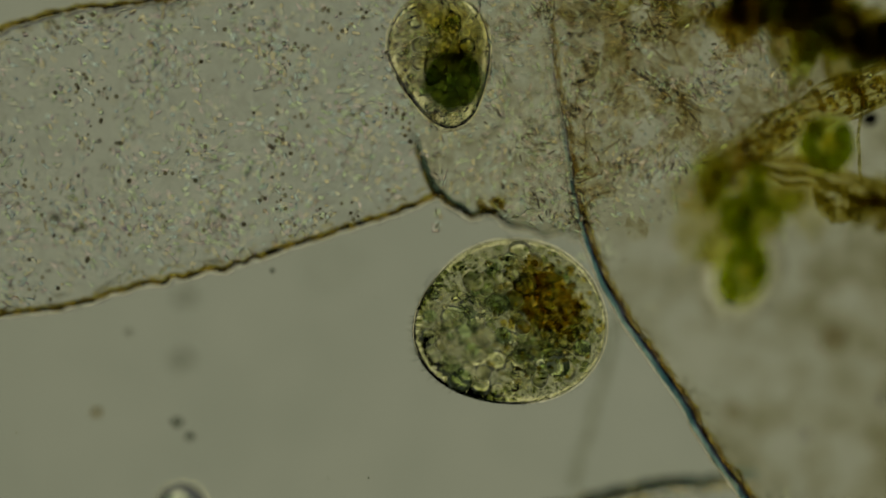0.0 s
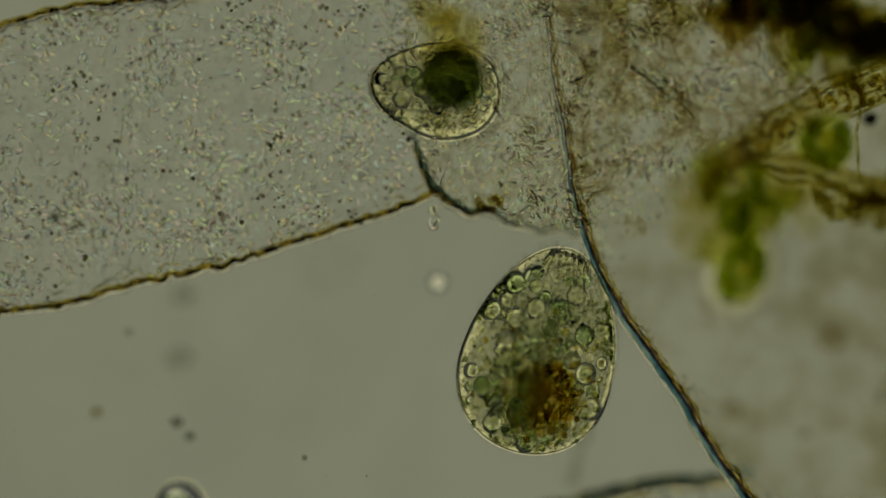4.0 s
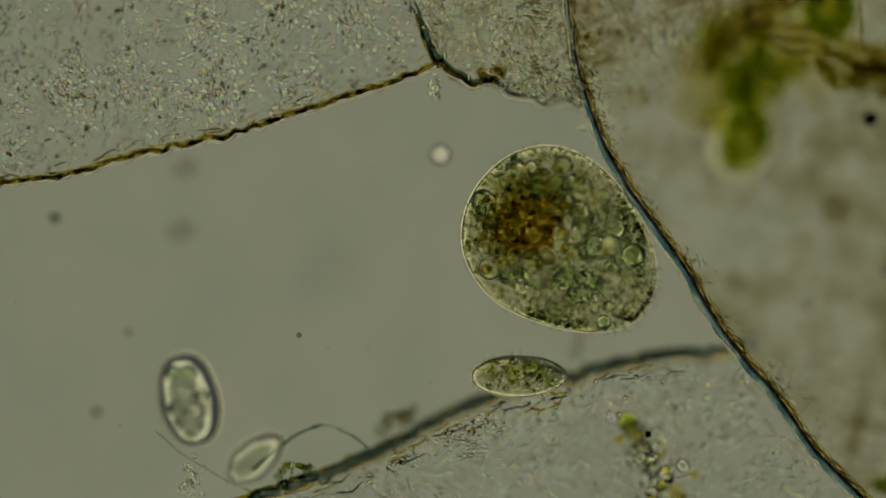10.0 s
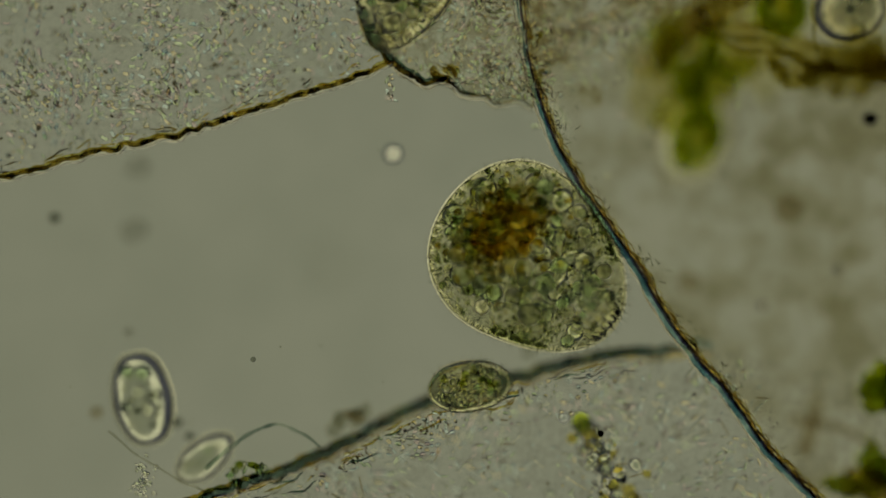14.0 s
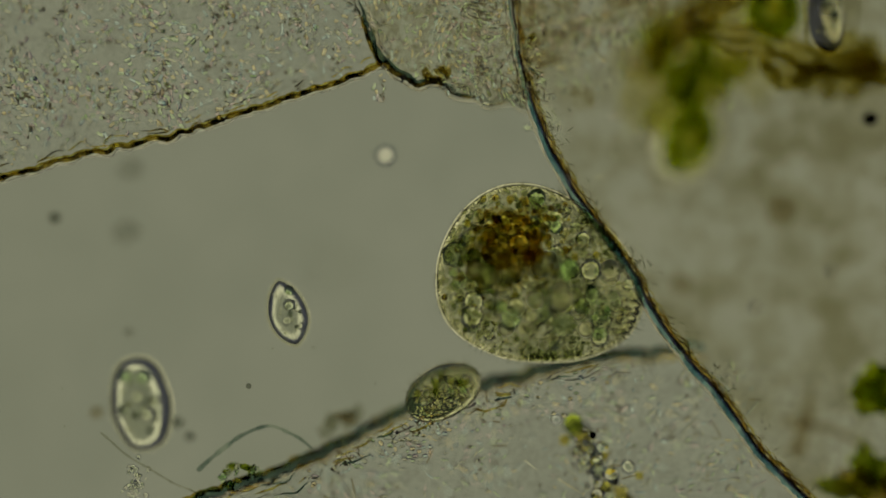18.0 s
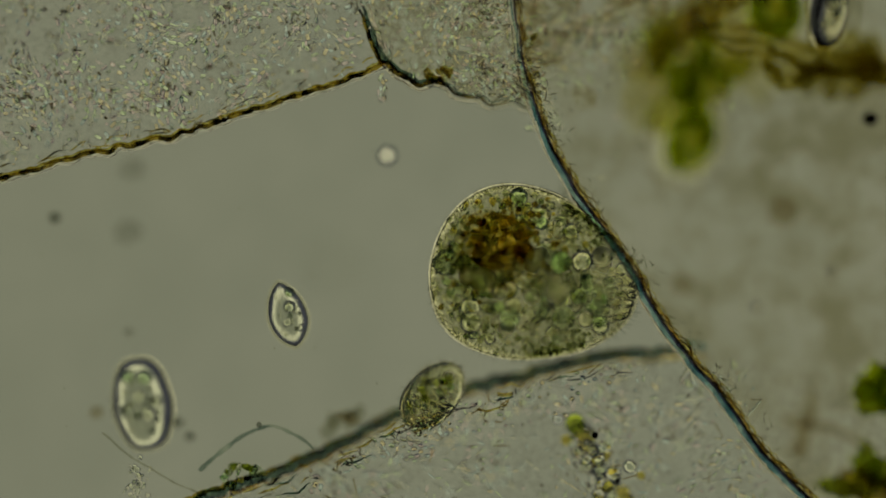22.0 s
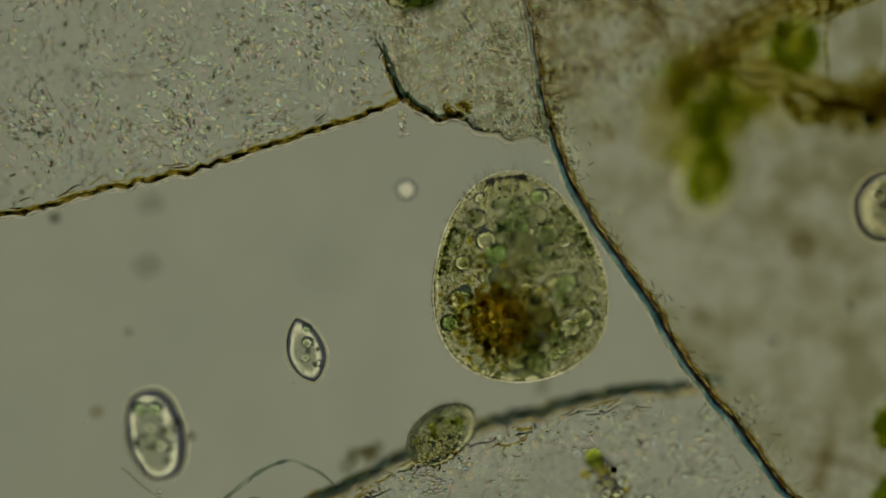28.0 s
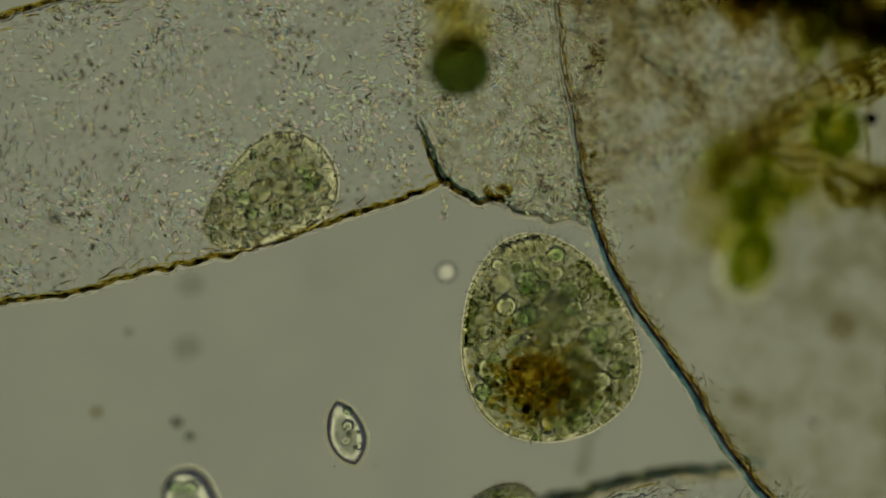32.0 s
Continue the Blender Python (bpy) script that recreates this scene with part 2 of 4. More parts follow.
def inside_egg(rng, half, width, taper, depth=1.0, fill=0.88):
    while True:
        u, x, z = rng.uniform(-1, 1), rng.uniform(-1, 1), rng.uniform(-1, 1)
        r = math.sqrt(max(0, 1 - u * u)) * (1 - taper * u - 0.25 * taper * (1 - u * u))
        if x * x + z * z < (r * fill) ** 2 and abs(u) < fill:
            return Vector((x * width, u * half, z * width * depth))


def hairs(half, width, taper, count, length, thick, seed, depth=1.0, front=0.0):
    """Cilia all round an egg, joined into one mesh."""
    rng = random.Random(seed)
    verts, faces = [], []
    for _ in range(count):
        u, a = rng.uniform(-0.98, 0.98), rng.uniform(0, 2 * math.pi)
        r = width * math.sqrt(1 - u * u) * (1 - taper * u - 0.25 * taper * (1 - u * u))
        p = Vector((r * math.cos(a), half * u, r * depth * math.sin(a)))
        nrm = Vector((p.x / width ** 2, p.y / half ** 2, p.z / (width * depth) ** 2)).normalized()
        d = (nrm + Vector((rng.gauss(0, .35), rng.gauss(0, .35), rng.gauss(0, .35)))).normalized()
        s = d.orthogonal().normalized() * thick
        t = d.cross(s)
        tip = p + d * (length + front * max(0.0, u) ** 4) * rng.uniform(0.6, 1.2)
        b = len(verts)
        verts += [p + s, p - 0.5 * s + 0.87 * t, p - 0.5 * s - 0.87 * t, tip]
        faces += [(b, b + 1, b + 3), (b + 1, b + 2, b + 3), (b + 2, b, b + 3)]
    me = bpy.data.meshes.new("cilia")
    me.from_pydata(verts, [], faces)
    me.materials.append(M_CILIA)
    return me


# facets slanted so that the added ring's glow makes a bright core
ROOF = ((1, 0), (0.75, -0.48), (0, -1.09), (-0.75, -0.48), (-1, 0), (-0.75, 0.48), (0, 1.09), (0.75, 0.48))


def capsules(name, spots, mat, parent, kind_label, flat=True):
    """Many small rods, joined, with steep flanks and a keeled back: each spot is a centre, a direction, a half length and a radius."""
    verts, faces = [], []
    n = len(ROOF)
    for c, d, h, r in spots:
        d = d.normalized()
        s = d.cross(Vector((0, 0, 1)))
        s = s.normalized() if s.length > 1e-3 else Vector((1, 0, 0))
        t = s.cross(d)
        b = len(verts)
        for along, rad in ((-1, 0.40), (-0.72, 1.0), (0.72, 1.0), (1, 0.40)):
            for u, v in ROOF:
                verts.append(c + d * h * along + (s * u + t * v) * r * rad)
        for k in range(3):
            for j in range(n):
                faces.append((b + k * n + j, b + k * n + (j + 1) % n, b + (k + 1) * n + (j + 1) % n, b + (k + 1) * n + j))
        faces.append(tuple(b + j for j in range(n))[::-1])
        faces.append(tuple(b + 3 * n + j for j in range(n)))
    me = bpy.data.meshes.new(name)
    me.from_pydata([tuple(v) for v in verts], [], faces)
    me.materials.append(mat)
    for f in me.polygons:
        f.use_smooth = not flat
    ob = new(name, me)
    ob.parent = parent
    tagged(ob, label=kind_label, kind="stuff")
    return ob


def cocci(name, spots, mat, parent, label=""):
    """Many small round bacteria, joined: keeled discs with a steep rim. Each spot is a centre and a radius."""
    verts, faces = [], []
    turn = random.Random(len(spots))
    for c, r in spots:
        b, a0, q = len(verts), turn.uniform(0, 1), turn.uniform(0.75, 1.0)
        for rad, z in ((0.74, 0.48), (1, 0), (0.74, -0.48)):
            for j in range(6):
                a = a0 + math.pi * j / 3
                verts.append(tuple(c + Vector((rad * math.cos(a), rad * q * math.sin(a), z)) * r))
        verts += [tuple(c + Vector((0, 0, 1.07 * r))), tuple(c - Vector((0, 0, 1.07 * r)))]
        for j in range(6):
            k = (j + 1) % 6
            faces += [(b + j, b + k, b + 18), (b + 6 + j, b + 6 + k, b + k, b + j), (b + 12 + j, b + 12 + k, b + 6 + k, b + 6 + j), (b + 12 + k, b + 12 + j, b + 19)]
    me = bpy.data.meshes.new(name)
    me.from_pydata(verts, [], faces)
    me.materials.append(mat)
    ob = new(name, me)
    ob.parent = parent
    tagged(ob, label=label, kind="stuff")
    return ob


def beads(name, spots, mat, parent, label="", facets=False):
    """Many small balls, or faceted crystals, joined: each spot is a centre and a radius."""
    if facets:
        base = [Vector(v) for v in ((1, 0, 0), (0, 1, 0), (-1, 0, 0), (0, -1, 0), (0, 0, 0.9), (0, 0, -0.9))]
        tri = [(0, 1, 4), (1, 2, 4), (2, 3, 4), (3, 0, 4), (1, 0, 5), (2, 1, 5), (3, 2, 5), (0, 3, 5)]
    else:
        bm = bmesh.new()
        bmesh.ops.create_icosphere(bm, subdivisions=2, radius=1.0)
        base = [v.co.copy() for v in bm.verts]
        tri = [tuple(v.index for v in f.verts) for f in bm.faces]
        bm.free()
    turn = random.Random(len(spots))
    verts, faces = [], []
    for c, r in spots:
        b = len(verts)
        m = Euler((turn.uniform(0, 6), turn.uniform(0, 6), turn.uniform(0, 6))).to_matrix()
        verts += [tuple(c + (m @ v) * r) for v in base]
        faces += [tuple(b + i for i in f) for f in tri]
    me = bpy.data.meshes.new(name)
    me.from_pydata(verts, [], faces)
    me.materials.append(mat)
    for f in me.polygons:
        f.use_smooth = not facets
    ob = new(name, me)
    ob.parent = parent
    tagged(ob, label=label, kind="stuff")
    return ob


def cortex(parent, half, width, taper, depth, count, r0, seed, thick=(0.970, 0.988), hind=0.0, name="cortex_grains", label="fine dark grains under the skin, added to shade the outline"):
    """Dark grains strewn in the thin layer under a cell's skin, added to shade its outline."""
    r = random.Random(seed)
    spots = []
    for _ in range(count):
        u, a, k = r.uniform(-0.995, 0.995), r.uniform(0, 2 * math.pi), r.uniform(*thick)
        if u > 0.2 and r.random() < hind:
            continue
        rad = k * width * math.sqrt(1 - u * u) * (1 - taper * u - 0.25 * taper * (1 - u * u))
        spots.append((Vector((rad * math.cos(a), k * half * u, rad * depth * math.sin(a))), r.uniform(0.7, 1.4) * r0))
    return beads(name, spots, M_CORTEX, parent, label, True)


def empty(name, at=(0, 0, 0), **tags):
    ob = new(name)
    ob.location = at
    ob.empty_display_size = 0.02
    return tagged(ob, **tags)


# ---- lamp and slide ----
def oval_ring(name, rings, mat, label):
    bm = bmesh.new()
    def corner(v):
        return math.copysign(abs(v) ** 0.97, v)

    loops = [[bm.verts.new((a * corner(math.cos(2 * math.pi * k / 128)), b * corner(math.sin(2 * math.pi * k / 128)), 0)) for k in range(128)] for a, b in rings]
    if len(loops) == 1:
        bm.faces.new(loops[0])
    else:
        for k in range(128):
            bm.faces.new((loops[0][k], loops[0][(k + 1) % 128], loops[1][(k + 1) % 128], loops[1][k]))
    ob = link(name, bm, mat)
    ob.location = (0.04, 0.12, -14.0)
    return tagged(ob, label, "lamp glass", kind="structure")


oval_ring("backdrop", [(2.9, 2.7)], M_LAMP, "evenly glowing frosted lamp glass under the stage")
# Added glow outside the view: only bent rays meet it, as highlights.
oval_ring("backdrop_added_ring", [(2.93, 2.73), (4.9, 4.7)], M_RING, "unseen glowing ring added round the lamp glass for highlights")

bm = bmesh.new()
bmesh.ops.create_cube(bm, size=1.0)
bmesh.ops.scale(bm, vec=(3.4, 2.6, 0.12), verts=bm.verts)
bmesh.ops.bevel(bm, geom=bm.edges[:], offset=0.01, segments=2, affect="EDGES")
slide = link("ground", bm, M_SLIDE, smooth=False)
slide.location = (0.0, 0.1, SLIDE_Z - 0.06)
tagged(slide, "clear glass microscope slide with faint smears", "slide", kind="structure")


# ---- the leaf films and the fibre ----
EDGE_LOW = [(-190, 372), (-90, 345), (0, 327), (110, 312), (215, 283), (310, 262), (420, 238), (500, 210), (580, 182), (660, 160), (725, 138), (777, 112)]
EDGE_TOP = [(-190, -120), (-60, -160), (0, -180), (60, -200), (130, -214), (220, -224), (310, -236), (420, -262), (560, -300)]
NECK = [(777, 112), (762, 88), (750, 55), (738, 20), (728, -20), (722, -70), (720, -160), (722, -300)]
FOOT = [(777, 112), (800, 135), (840, 146), (880, 152), (915, 170), (960, 182), (1040, 188)]
EDGE_BOT = [(330, 930), (400, 902), (480, 873), (560, 848), (640, 815), (720, 778), (800, 738), (900, 700), (1000, 676), (1060, 658), (1150, 637), (1250, 628), (1330, 622), (1420, 640), (1520, 660), (1760, 690)]
FIBRE = [(958, -340), (966, -240), (975, -160), (985, -80), (1003, 0), (1020, 110), (1045, 200), (1085, 290), (1140, 375), (1200, 460), (1260, 560), (1320, 640), (1380, 712), (1430, 785), (1480, 840), (1540, 900), (1620, 985)]


def flat_curve(ctrl, n, z=0.0):
    return curve_points([P(x, y, z) for x, y in ctrl], n)


def sink(pts, x0, x1, depth):
    """Lets a curve sink out of the plane of focus between two places of the plan."""
    a, b = (x0 - 784) * U, (x1 - 784) * U
    return [p + Vector((0, 0, -depth * min(1, max(0, (p.x - a) / (b - a))))) for p in pts]


def beside(pts, d, lift_z=0.0):
    out = []
    for i, p in enumerate(pts):
        v = pts[min(i + 1, len(pts) - 1)] - pts[max(i - 1, 0)]
        s = Vector((v.y, -v.x, 0)).normalized()
        out.append(p + s * d + Vector((0, 0, lift_z)))
    return out


low = wavy(flat_curve(EDGE_LOW, 240), 0.007, 45)
top = wavy(flat_curve(EDGE_TOP, 120), 0.005, 45)
neck = wavy(flat_curve(NECK, 60), 0.004, 40)
foot = wavy(flat_curve(FOOT, 90), 0.012, 30)
bottom = wavy(flat_curve(EDGE_BOT, 220), 0.008, 45)
axis = wavy(flat_curve(FIBRE, 260, 0.03), 0.003, 25)


def wall_pair(parent, pts, r, mat_a, mat_b, seed, fade=None):
    """A cell wall seen from above: a dark strand and a paler one wound along it, and an added strand for its bright
    halo.
    """
    keep = fade or (lambda s: 1.0)
    bm = bmesh.new()
    tube(bm, pts, lambda s: max(0.0008, r * keep(s) * (1 + 0.7 * noise.noise((s * 70, seed, 0)))), 8)
    part("wall_strand", bm, mat_a, parent, "dark wavy cell wall")
    bm = bmesh.new()
    tube(bm, wavy(beside(pts, -r * 1.1), 0.004, 50, seed), lambda s: max(0.0006, r * 0.7 * keep(s) * (1 + 0.6 * noise.noise((s * 90, seed + 3, 0)))), 8)
    part("wall_strand", bm, mat_b, parent, "pale wavy cell wall")
    # halo of light beside the wall, made by an added four-sided strand
    bm = bmesh.new()
    tube(bm, wavy(beside(pts, r * 1.5), 0.003, 40, seed), lambda s: max(0.0006, r * 0.75 * keep(s) * (1 + 0.6 * noise.noise((s * 50, seed + 6, 0)))), 4, 0.5)
    link("wall_halo", bm, M_HALO, parent, "added clear strand, shaped to draw the bright halo along the wall", False)


def wrinkles(parent, pts, offsets, r, mats, seed):
    """Fine broken folds that run beside a cell wall."""
    for k, off in enumerate(offsets):
        rr = random.Random(seed * 50 + k)
        i = rr.randrange(0, 12)
        while i < len(pts) - 12:
            n = rr.randrange(5, 12)
            bit = wavy(beside(pts[i:i + n], off + rr.gauss(0, 0.002), rr.uniform(-0.03, 0.0)), 0.006, 45, k + seed)
            if len(bit) > 4:
                bm = bmesh.new()
                tube(bm, bit, lambda s: max(0.0005, r * math.sin(math.pi * (0.1 + 0.8 * s))), 6)
                part("wrinkle", bm, rr.choice(mats), parent)
            i += n + rr.randrange(2, 14)


leaf = empty("leaf_film", label="thin greyish plant film speckled with rod bacteria and wavy edges", category="plant film")
part("blade", solid(low + neck[1:] + top[::-1], SLIDE_Z, 0.0), M_LEAF, leaf)
wall_pair(leaf, low, 0.0041, M_WALL, M_OCHRE, 1)
wrinkles(leaf, low, (-0.010, -0.018), 0.0016, (M_OCHRE, M_WALL, M_GOLD), 1)
wall_pair(leaf, top, 0.0040, M_WALL, M_OCHRE, 2)
wrinkles(leaf, top, (0.010, 0.018), 0.0016, (M_OCHRE, M_WALL, M_GOLD), 2)
short = neck[:int(len(neck) * 0.52)]
wall_pair(leaf, [p + Vector((0, 0, -0.04 * i / len(short))) for i, p in enumerate(short)], 0.0062, M_WALL2, M_WALL, 3, lambda s: 1 - 0.85 * s ** 3)

film = empty("debris_film", label="brownish granular film of slime and bacteria beside the fibre", category="slime film")
up = [p for p in axis if p.y > P(0, 188).y][::-1]
outline = foot + up + [P(975, -420), P(722, -420)] + neck[::-1][:-1]
part("blade", solid(outline, SLIDE_Z, -0.004), M_FILM, film)
wall_pair(film, sink(foot, 790, 900, 0.06), 0.0050, M_WALL, M_WALL2, 4, lambda s: 1.2 - s)

deep = empty("deep_film", label="cloudy brownish slime lying deeper behind the fibre", category="slime film")
outline = axis + [P(1700, 1250), P(1900, 1250), P(1900, -420), P(975, -420)]
part("blade", solid(outline, SLIDE_Z, -0.22), M_DEEP, deep)

M_SKIN = jelly("slime_skin", (0.86, 0.82, 0.70), (1, 1, 0.98), 70.0, second=24.0, lo=0.40, hi=0.56)

lower = empty("lower_film", label="thin plant film with a dark teal edge and scattered bacteria", category="plant film")
outline = bottom + [P(1760, 1200), P(330, 1200)]
part("blade", solid(outline, SLIDE_Z, -0.006), M_LEAF, lower)
wall_pair(lower, sink(bottom[:int(len(bottom) * 0.82)], 420, 760, 0.19), 0.0066, M_WALL2, M_WALL, 5, lambda s: 1.0 if s < 0.85 else max(0.05, 1 - (s - 0.85) * 6))
edge = sink(bottom[:int(len(bottom) * 0.82)], 420, 760, 0.19)
for off, r, m, what in ((-0.0075, 0.0030, M_BLUE, "blue strand of the cell wall"), (0.0080, 0.0020, M_AMBER, "amber strand of the cell wall"), (0.0125, 0.0018, M_GOLD, "gold strand of the cell wall")):
    bm = bmesh.new()
    tube(bm, wavy(beside(edge, off), 0.005, 50, off * 300), lambda s: max(0.0004, r * (0.8 + 2.2 * noise.noise((s * 60, off * 500, 0)))), 8)
    part("wall_strand", bm, m, lower, what)
wrinkles(lower, bottom[130:165], (0.012, 0.020, 0.030), 0.0016, (M_OCHRE, M_HALO, M_WALL2), 4)
wrinkles(lower, bottom[10:130], (0.012, 0.018, 0.024, 0.031, 0.038), 0.0020, (M_OCHRE, M_OCHRE, M_HALO, M_WALL2, M_GOLD), 3)

fibre = empty("fibre", label="long curved fibre with a blue and an orange brown side", category="fibre")


def thin_top(s):
    return min(1.0, 0.05 + 2.2 * s)


def twist(pts, amp, turns, start):
    """A strand that winds from side to side along pts."""
    n = len(pts)
    out = []
    for i, p in enumerate(pts):
        v = pts[min(i + 1, n - 1)] - pts[max(i - 1, 0)]
        side = Vector((v.y, -v.x, 0)).normalized()
        a = turns * 2 * math.pi * i / n + start + 2 * noise.noise((i * 0.05, start, 0))
        out.append(p + side * amp * math.sin(a) + Vector((0, 0, amp * math.cos(a))))
    return out


bm = bmesh.new()
tube(bm, axis, lambda s: thin_top(s) * (0.0026 + 0.0016 * noise.noise((s * 90, 2, 0))), 8)
part("core", bm, M_CORE, fibre)
bm = bmesh.new()
tube(bm, wavy(beside(axis, 0.0056), 0.0016, 40, 2), lambda s: thin_top(s) ** 3 * (0.0058 + 0.002 * noise.noise((s * 60, 4, 0))), 10)
part("blue_strand", bm, M_BLUE, fibre, "translucent blue strand")
bm = bmesh.new()
tube(bm, wavy(beside(axis, 0.0012), 0.0016, 40, 5), lambda s: thin_top(s) ** 2 * (0.0036 + 0.0012 * noise.noise((s * 60, 9, 0))), 8)
part("violet_strand", bm, M_VIOLET, fibre, "thin violet strand")
# bright line along the fibre, made by an added four-sided strand
bm = bmesh.new()
tube(bm, wavy(beside(axis, 0.0125), 0.0014, 40, 8), lambda s: thin_top(s) * (0.0026 + 0.0012 * noise.noise((s * 50, 12, 0))), 4, 0.5)
link("halo_strand", bm, M_HALO, fibre, "added clear strand, shaped to draw a bright halo line", False)
for k, (off, r, m) in enumerate(((-0.003, 0.0022, M_ORANGE), (-0.0065, 0.0018, M_ORANGE), (-0.005, 0.0016, M_GOLD), (-0.0085, 0.0012, M_OCHRE), (-0.006, 0.0011, M_CORE), (-0.0115, 0.0009, M_OCHRE))):
    bm = bmesh.new()
    tube(bm, wavy(twist(beside(axis, off), 0.0014, 17 + 9 * k, k * 1.7), 0.0045, 45, k), lambda s: max(0.0008, (0.2 + 0.8 * thin_top(s)) * r * (1 + 0.8 * noise.noise((s * 120, 6 + k, 0)))), 8)
    part("brown_strand", bm, m, fibre, "rough orange brown strand")

# ---- bacteria on the films ----
rng = random.Random(5)


taken = {}


def crowded(x, y, gap):
    """Whether another clear rod lies within the gap; if not, the place is taken."""
    cx, cy = int(x // 12), int(y // 12)
    for i in (-1, 0, 1):
        for j in (-1, 0, 1):
            for a, b in taken.get((cx + i, cy + j), ()):
                if (a - x) ** 2 + (b - y) ** 2 < gap * gap:
                    return True
    taken.setdefault((cx, cy), []).append((x, y))
    return False


def rods(count, where, dens, size=(6.5, 3.0), z=(-0.02, 0.012), gap=0.0):
    out = []
    tries = 0
    while len(out) < count and tries < 60 * count:
        tries += 1
        x, y = where(rng)
        q = 0.5 + 0.5 * noise.noise((x * 0.009, y * 0.009, dens)) + 0.35 * noise.noise((x * 0.02, y * 0.02, dens + 4))
        if rng.random() > 5.0 * max(0.0, q - 0.32) ** 3 + 0.012:
            continue
        if gap and crowded(x, y, gap):
            continue
        a = 2.5 * noise.noise((x * 0.008, y * 0.008, dens + 9)) + 2.4 + rng.gauss(0, 0.6)
        out.append((P(x, y, rng.uniform(*z)), Vector((math.cos(a), math.sin(a), rng.gauss(0, 0.12))),
                    rng.uniform(0.5, 1.3) * size[0] * U, rng.uniform(0.7, 1.3) * size[1] * U))
    return out


def edge_y(ctrl, x):
    for (x0, y0), (x1, y1) in zip(ctrl, ctrl[1:]):
        if x0 <= x <= x1:
            return y0 + (y1 - y0) * (x - x0) / (x1 - x0)
    return ctrl[-1][1]


def edge_x(y):
    """Where the fibre lies at a height of the plan."""
    return min(((abs(b - y), a) for a, b in FIBRE))[1] + 8


def on_leaf(r):
    while True:
        x, y = r.uniform(-150, 735), r.uniform(-230, 345)
        if edge_y(EDGE_TOP, x) + 8 < y < edge_y(EDGE_LOW, x) - 10 and (x < 720 or y < 90):
            return x, y


def on_film(r):
    while True:
        x, y = r.uniform(735, 1060), r.uniform(-240, 180)
        if y < edge_y(FOOT, x) - 6 and (x > 770 or y < 60):
            return x, y


def on_film_right(r):
    return 1010 + abs(r.gauss(0, 170)), r.gauss(-150, 130)


def on_lower(r):
    while True:
        x, y = r.uniform(420, 1450), r.uniform(630, 930)
        if y > edge_y(EDGE_BOT, x) + 12:
            return x, y


def along_edge(ctrl, x0, x1, near, far):
    def where(r):
        x = r.uniform(x0, x1)
        return x, edge_y(ctrl, x) + r.uniform(near, far)
    return where


def fuzz(r):
    p = axis[r.randrange(60, len(axis) - 20)]
    return 784 + p.x / U + abs(r.gauss(10, 16)), 441 - p.y / U - r.uniform(0, 10)


def on_film_top(r):
    while True:
        x, y = r.uniform(1000, 1420), r.uniform(-245, 190)
        slope = 1 - max(0.0, (y + 60) / 250) - max(0.0, (x - 1150) / 350)
        if x > edge_x(y) and r.random() < slope:
            return x, y


def round_ones(spots, k):
    return [(c, k * r) for c, d, h, r in spots]


# the plant film
swarms = [capsules("bacteria_swarm", rods(290, on_leaf, 1.0, (6.2, 2.9), gap=7.5), M_ROD, leaf, "swarm of tiny clear rod bacteria") for _ in range(6)]
cocci("round_bacteria", round_ones(rods(170, on_leaf, 1.0, z=(-0.03, 0.01), gap=8.5), 1.2), M_BEAD, leaf, "tiny clear round bacteria")
capsules("bacteria", rods(640, on_leaf, 1.0, (6.2, 2.8), (0.05, 0.10), gap=6.5), M_ROD, leaf, "tiny clear rod bacteria afloat")
cocci("round_bacteria", round_ones(rods(420, on_leaf, 1.0, z=(0.05, 0.10), gap=6.5), 1.2), M_BEAD, leaf, "tiny clear round bacteria afloat")
capsules("dark_bacteria", rods(240, on_leaf, 1.0, (5.0, 1.9)), M_DARKROD, leaf, "tiny dark rod bacteria")
beads("dark_round_bacteria", round_ones(rods(230, on_leaf, 4.0, z=(0.03, 0.11)), 1.2), M_DARKROD, leaf, "tiny dark round bacteria afloat")
capsules("bacteria", rods(380, on_leaf, 1.0, (6.0, 2.8), (-0.17, -0.07), gap=7.0), M_ROD, leaf, "tiny clear rod bacteria deeper in the film")
# the brown film between plant film and fibre
swarms += [capsules("bacteria_swarm", rods(330, on_film, 2.0, (5.8, 2.3), (-0.03, 0.03), gap=6.5), M_ROD, film, "swarm of tiny clear rod bacteria") for _ in range(4)]
capsules("bacteria", rods(560, on_film, 2.0, (6, 2.5), (0.05, 0.10), gap=5.5), M_ROD, film, "tiny clear rod bacteria")
cocci("round_bacteria", round_ones(rods(400, on_film, 2.0, z=(-0.02, 0.10), gap=5.5), 1.1), M_BEAD, film, "tiny clear round bacteria")
capsules("dark_bacteria", rods(420, on_film, 2.0, (6, 1.5), (-0.04, 0.10)), M_DARKROD, film, "tiny dark rod bacteria")
# the slime behind the fibre
capsules("streak_swarm", rods(460, on_film_top, 5.0, (8, 2.8), (0.09, 0.17), gap=9.0), M_ROD, deep, "fine clear streaks in the slime")
cocci("grain_swarm", round_ones(rods(460, on_film_top, 5.0, z=(0.08, 0.18), gap=7.5), 1.15), M_BEAD, deep, "bright fine grains in the slime")
capsules("dark_streak_swarm", rods(260, on_film_top, 5.0, (7, 1.8), (0.07, 0.17)), M_DARKROD, deep, "fine dark streaks in the slime")
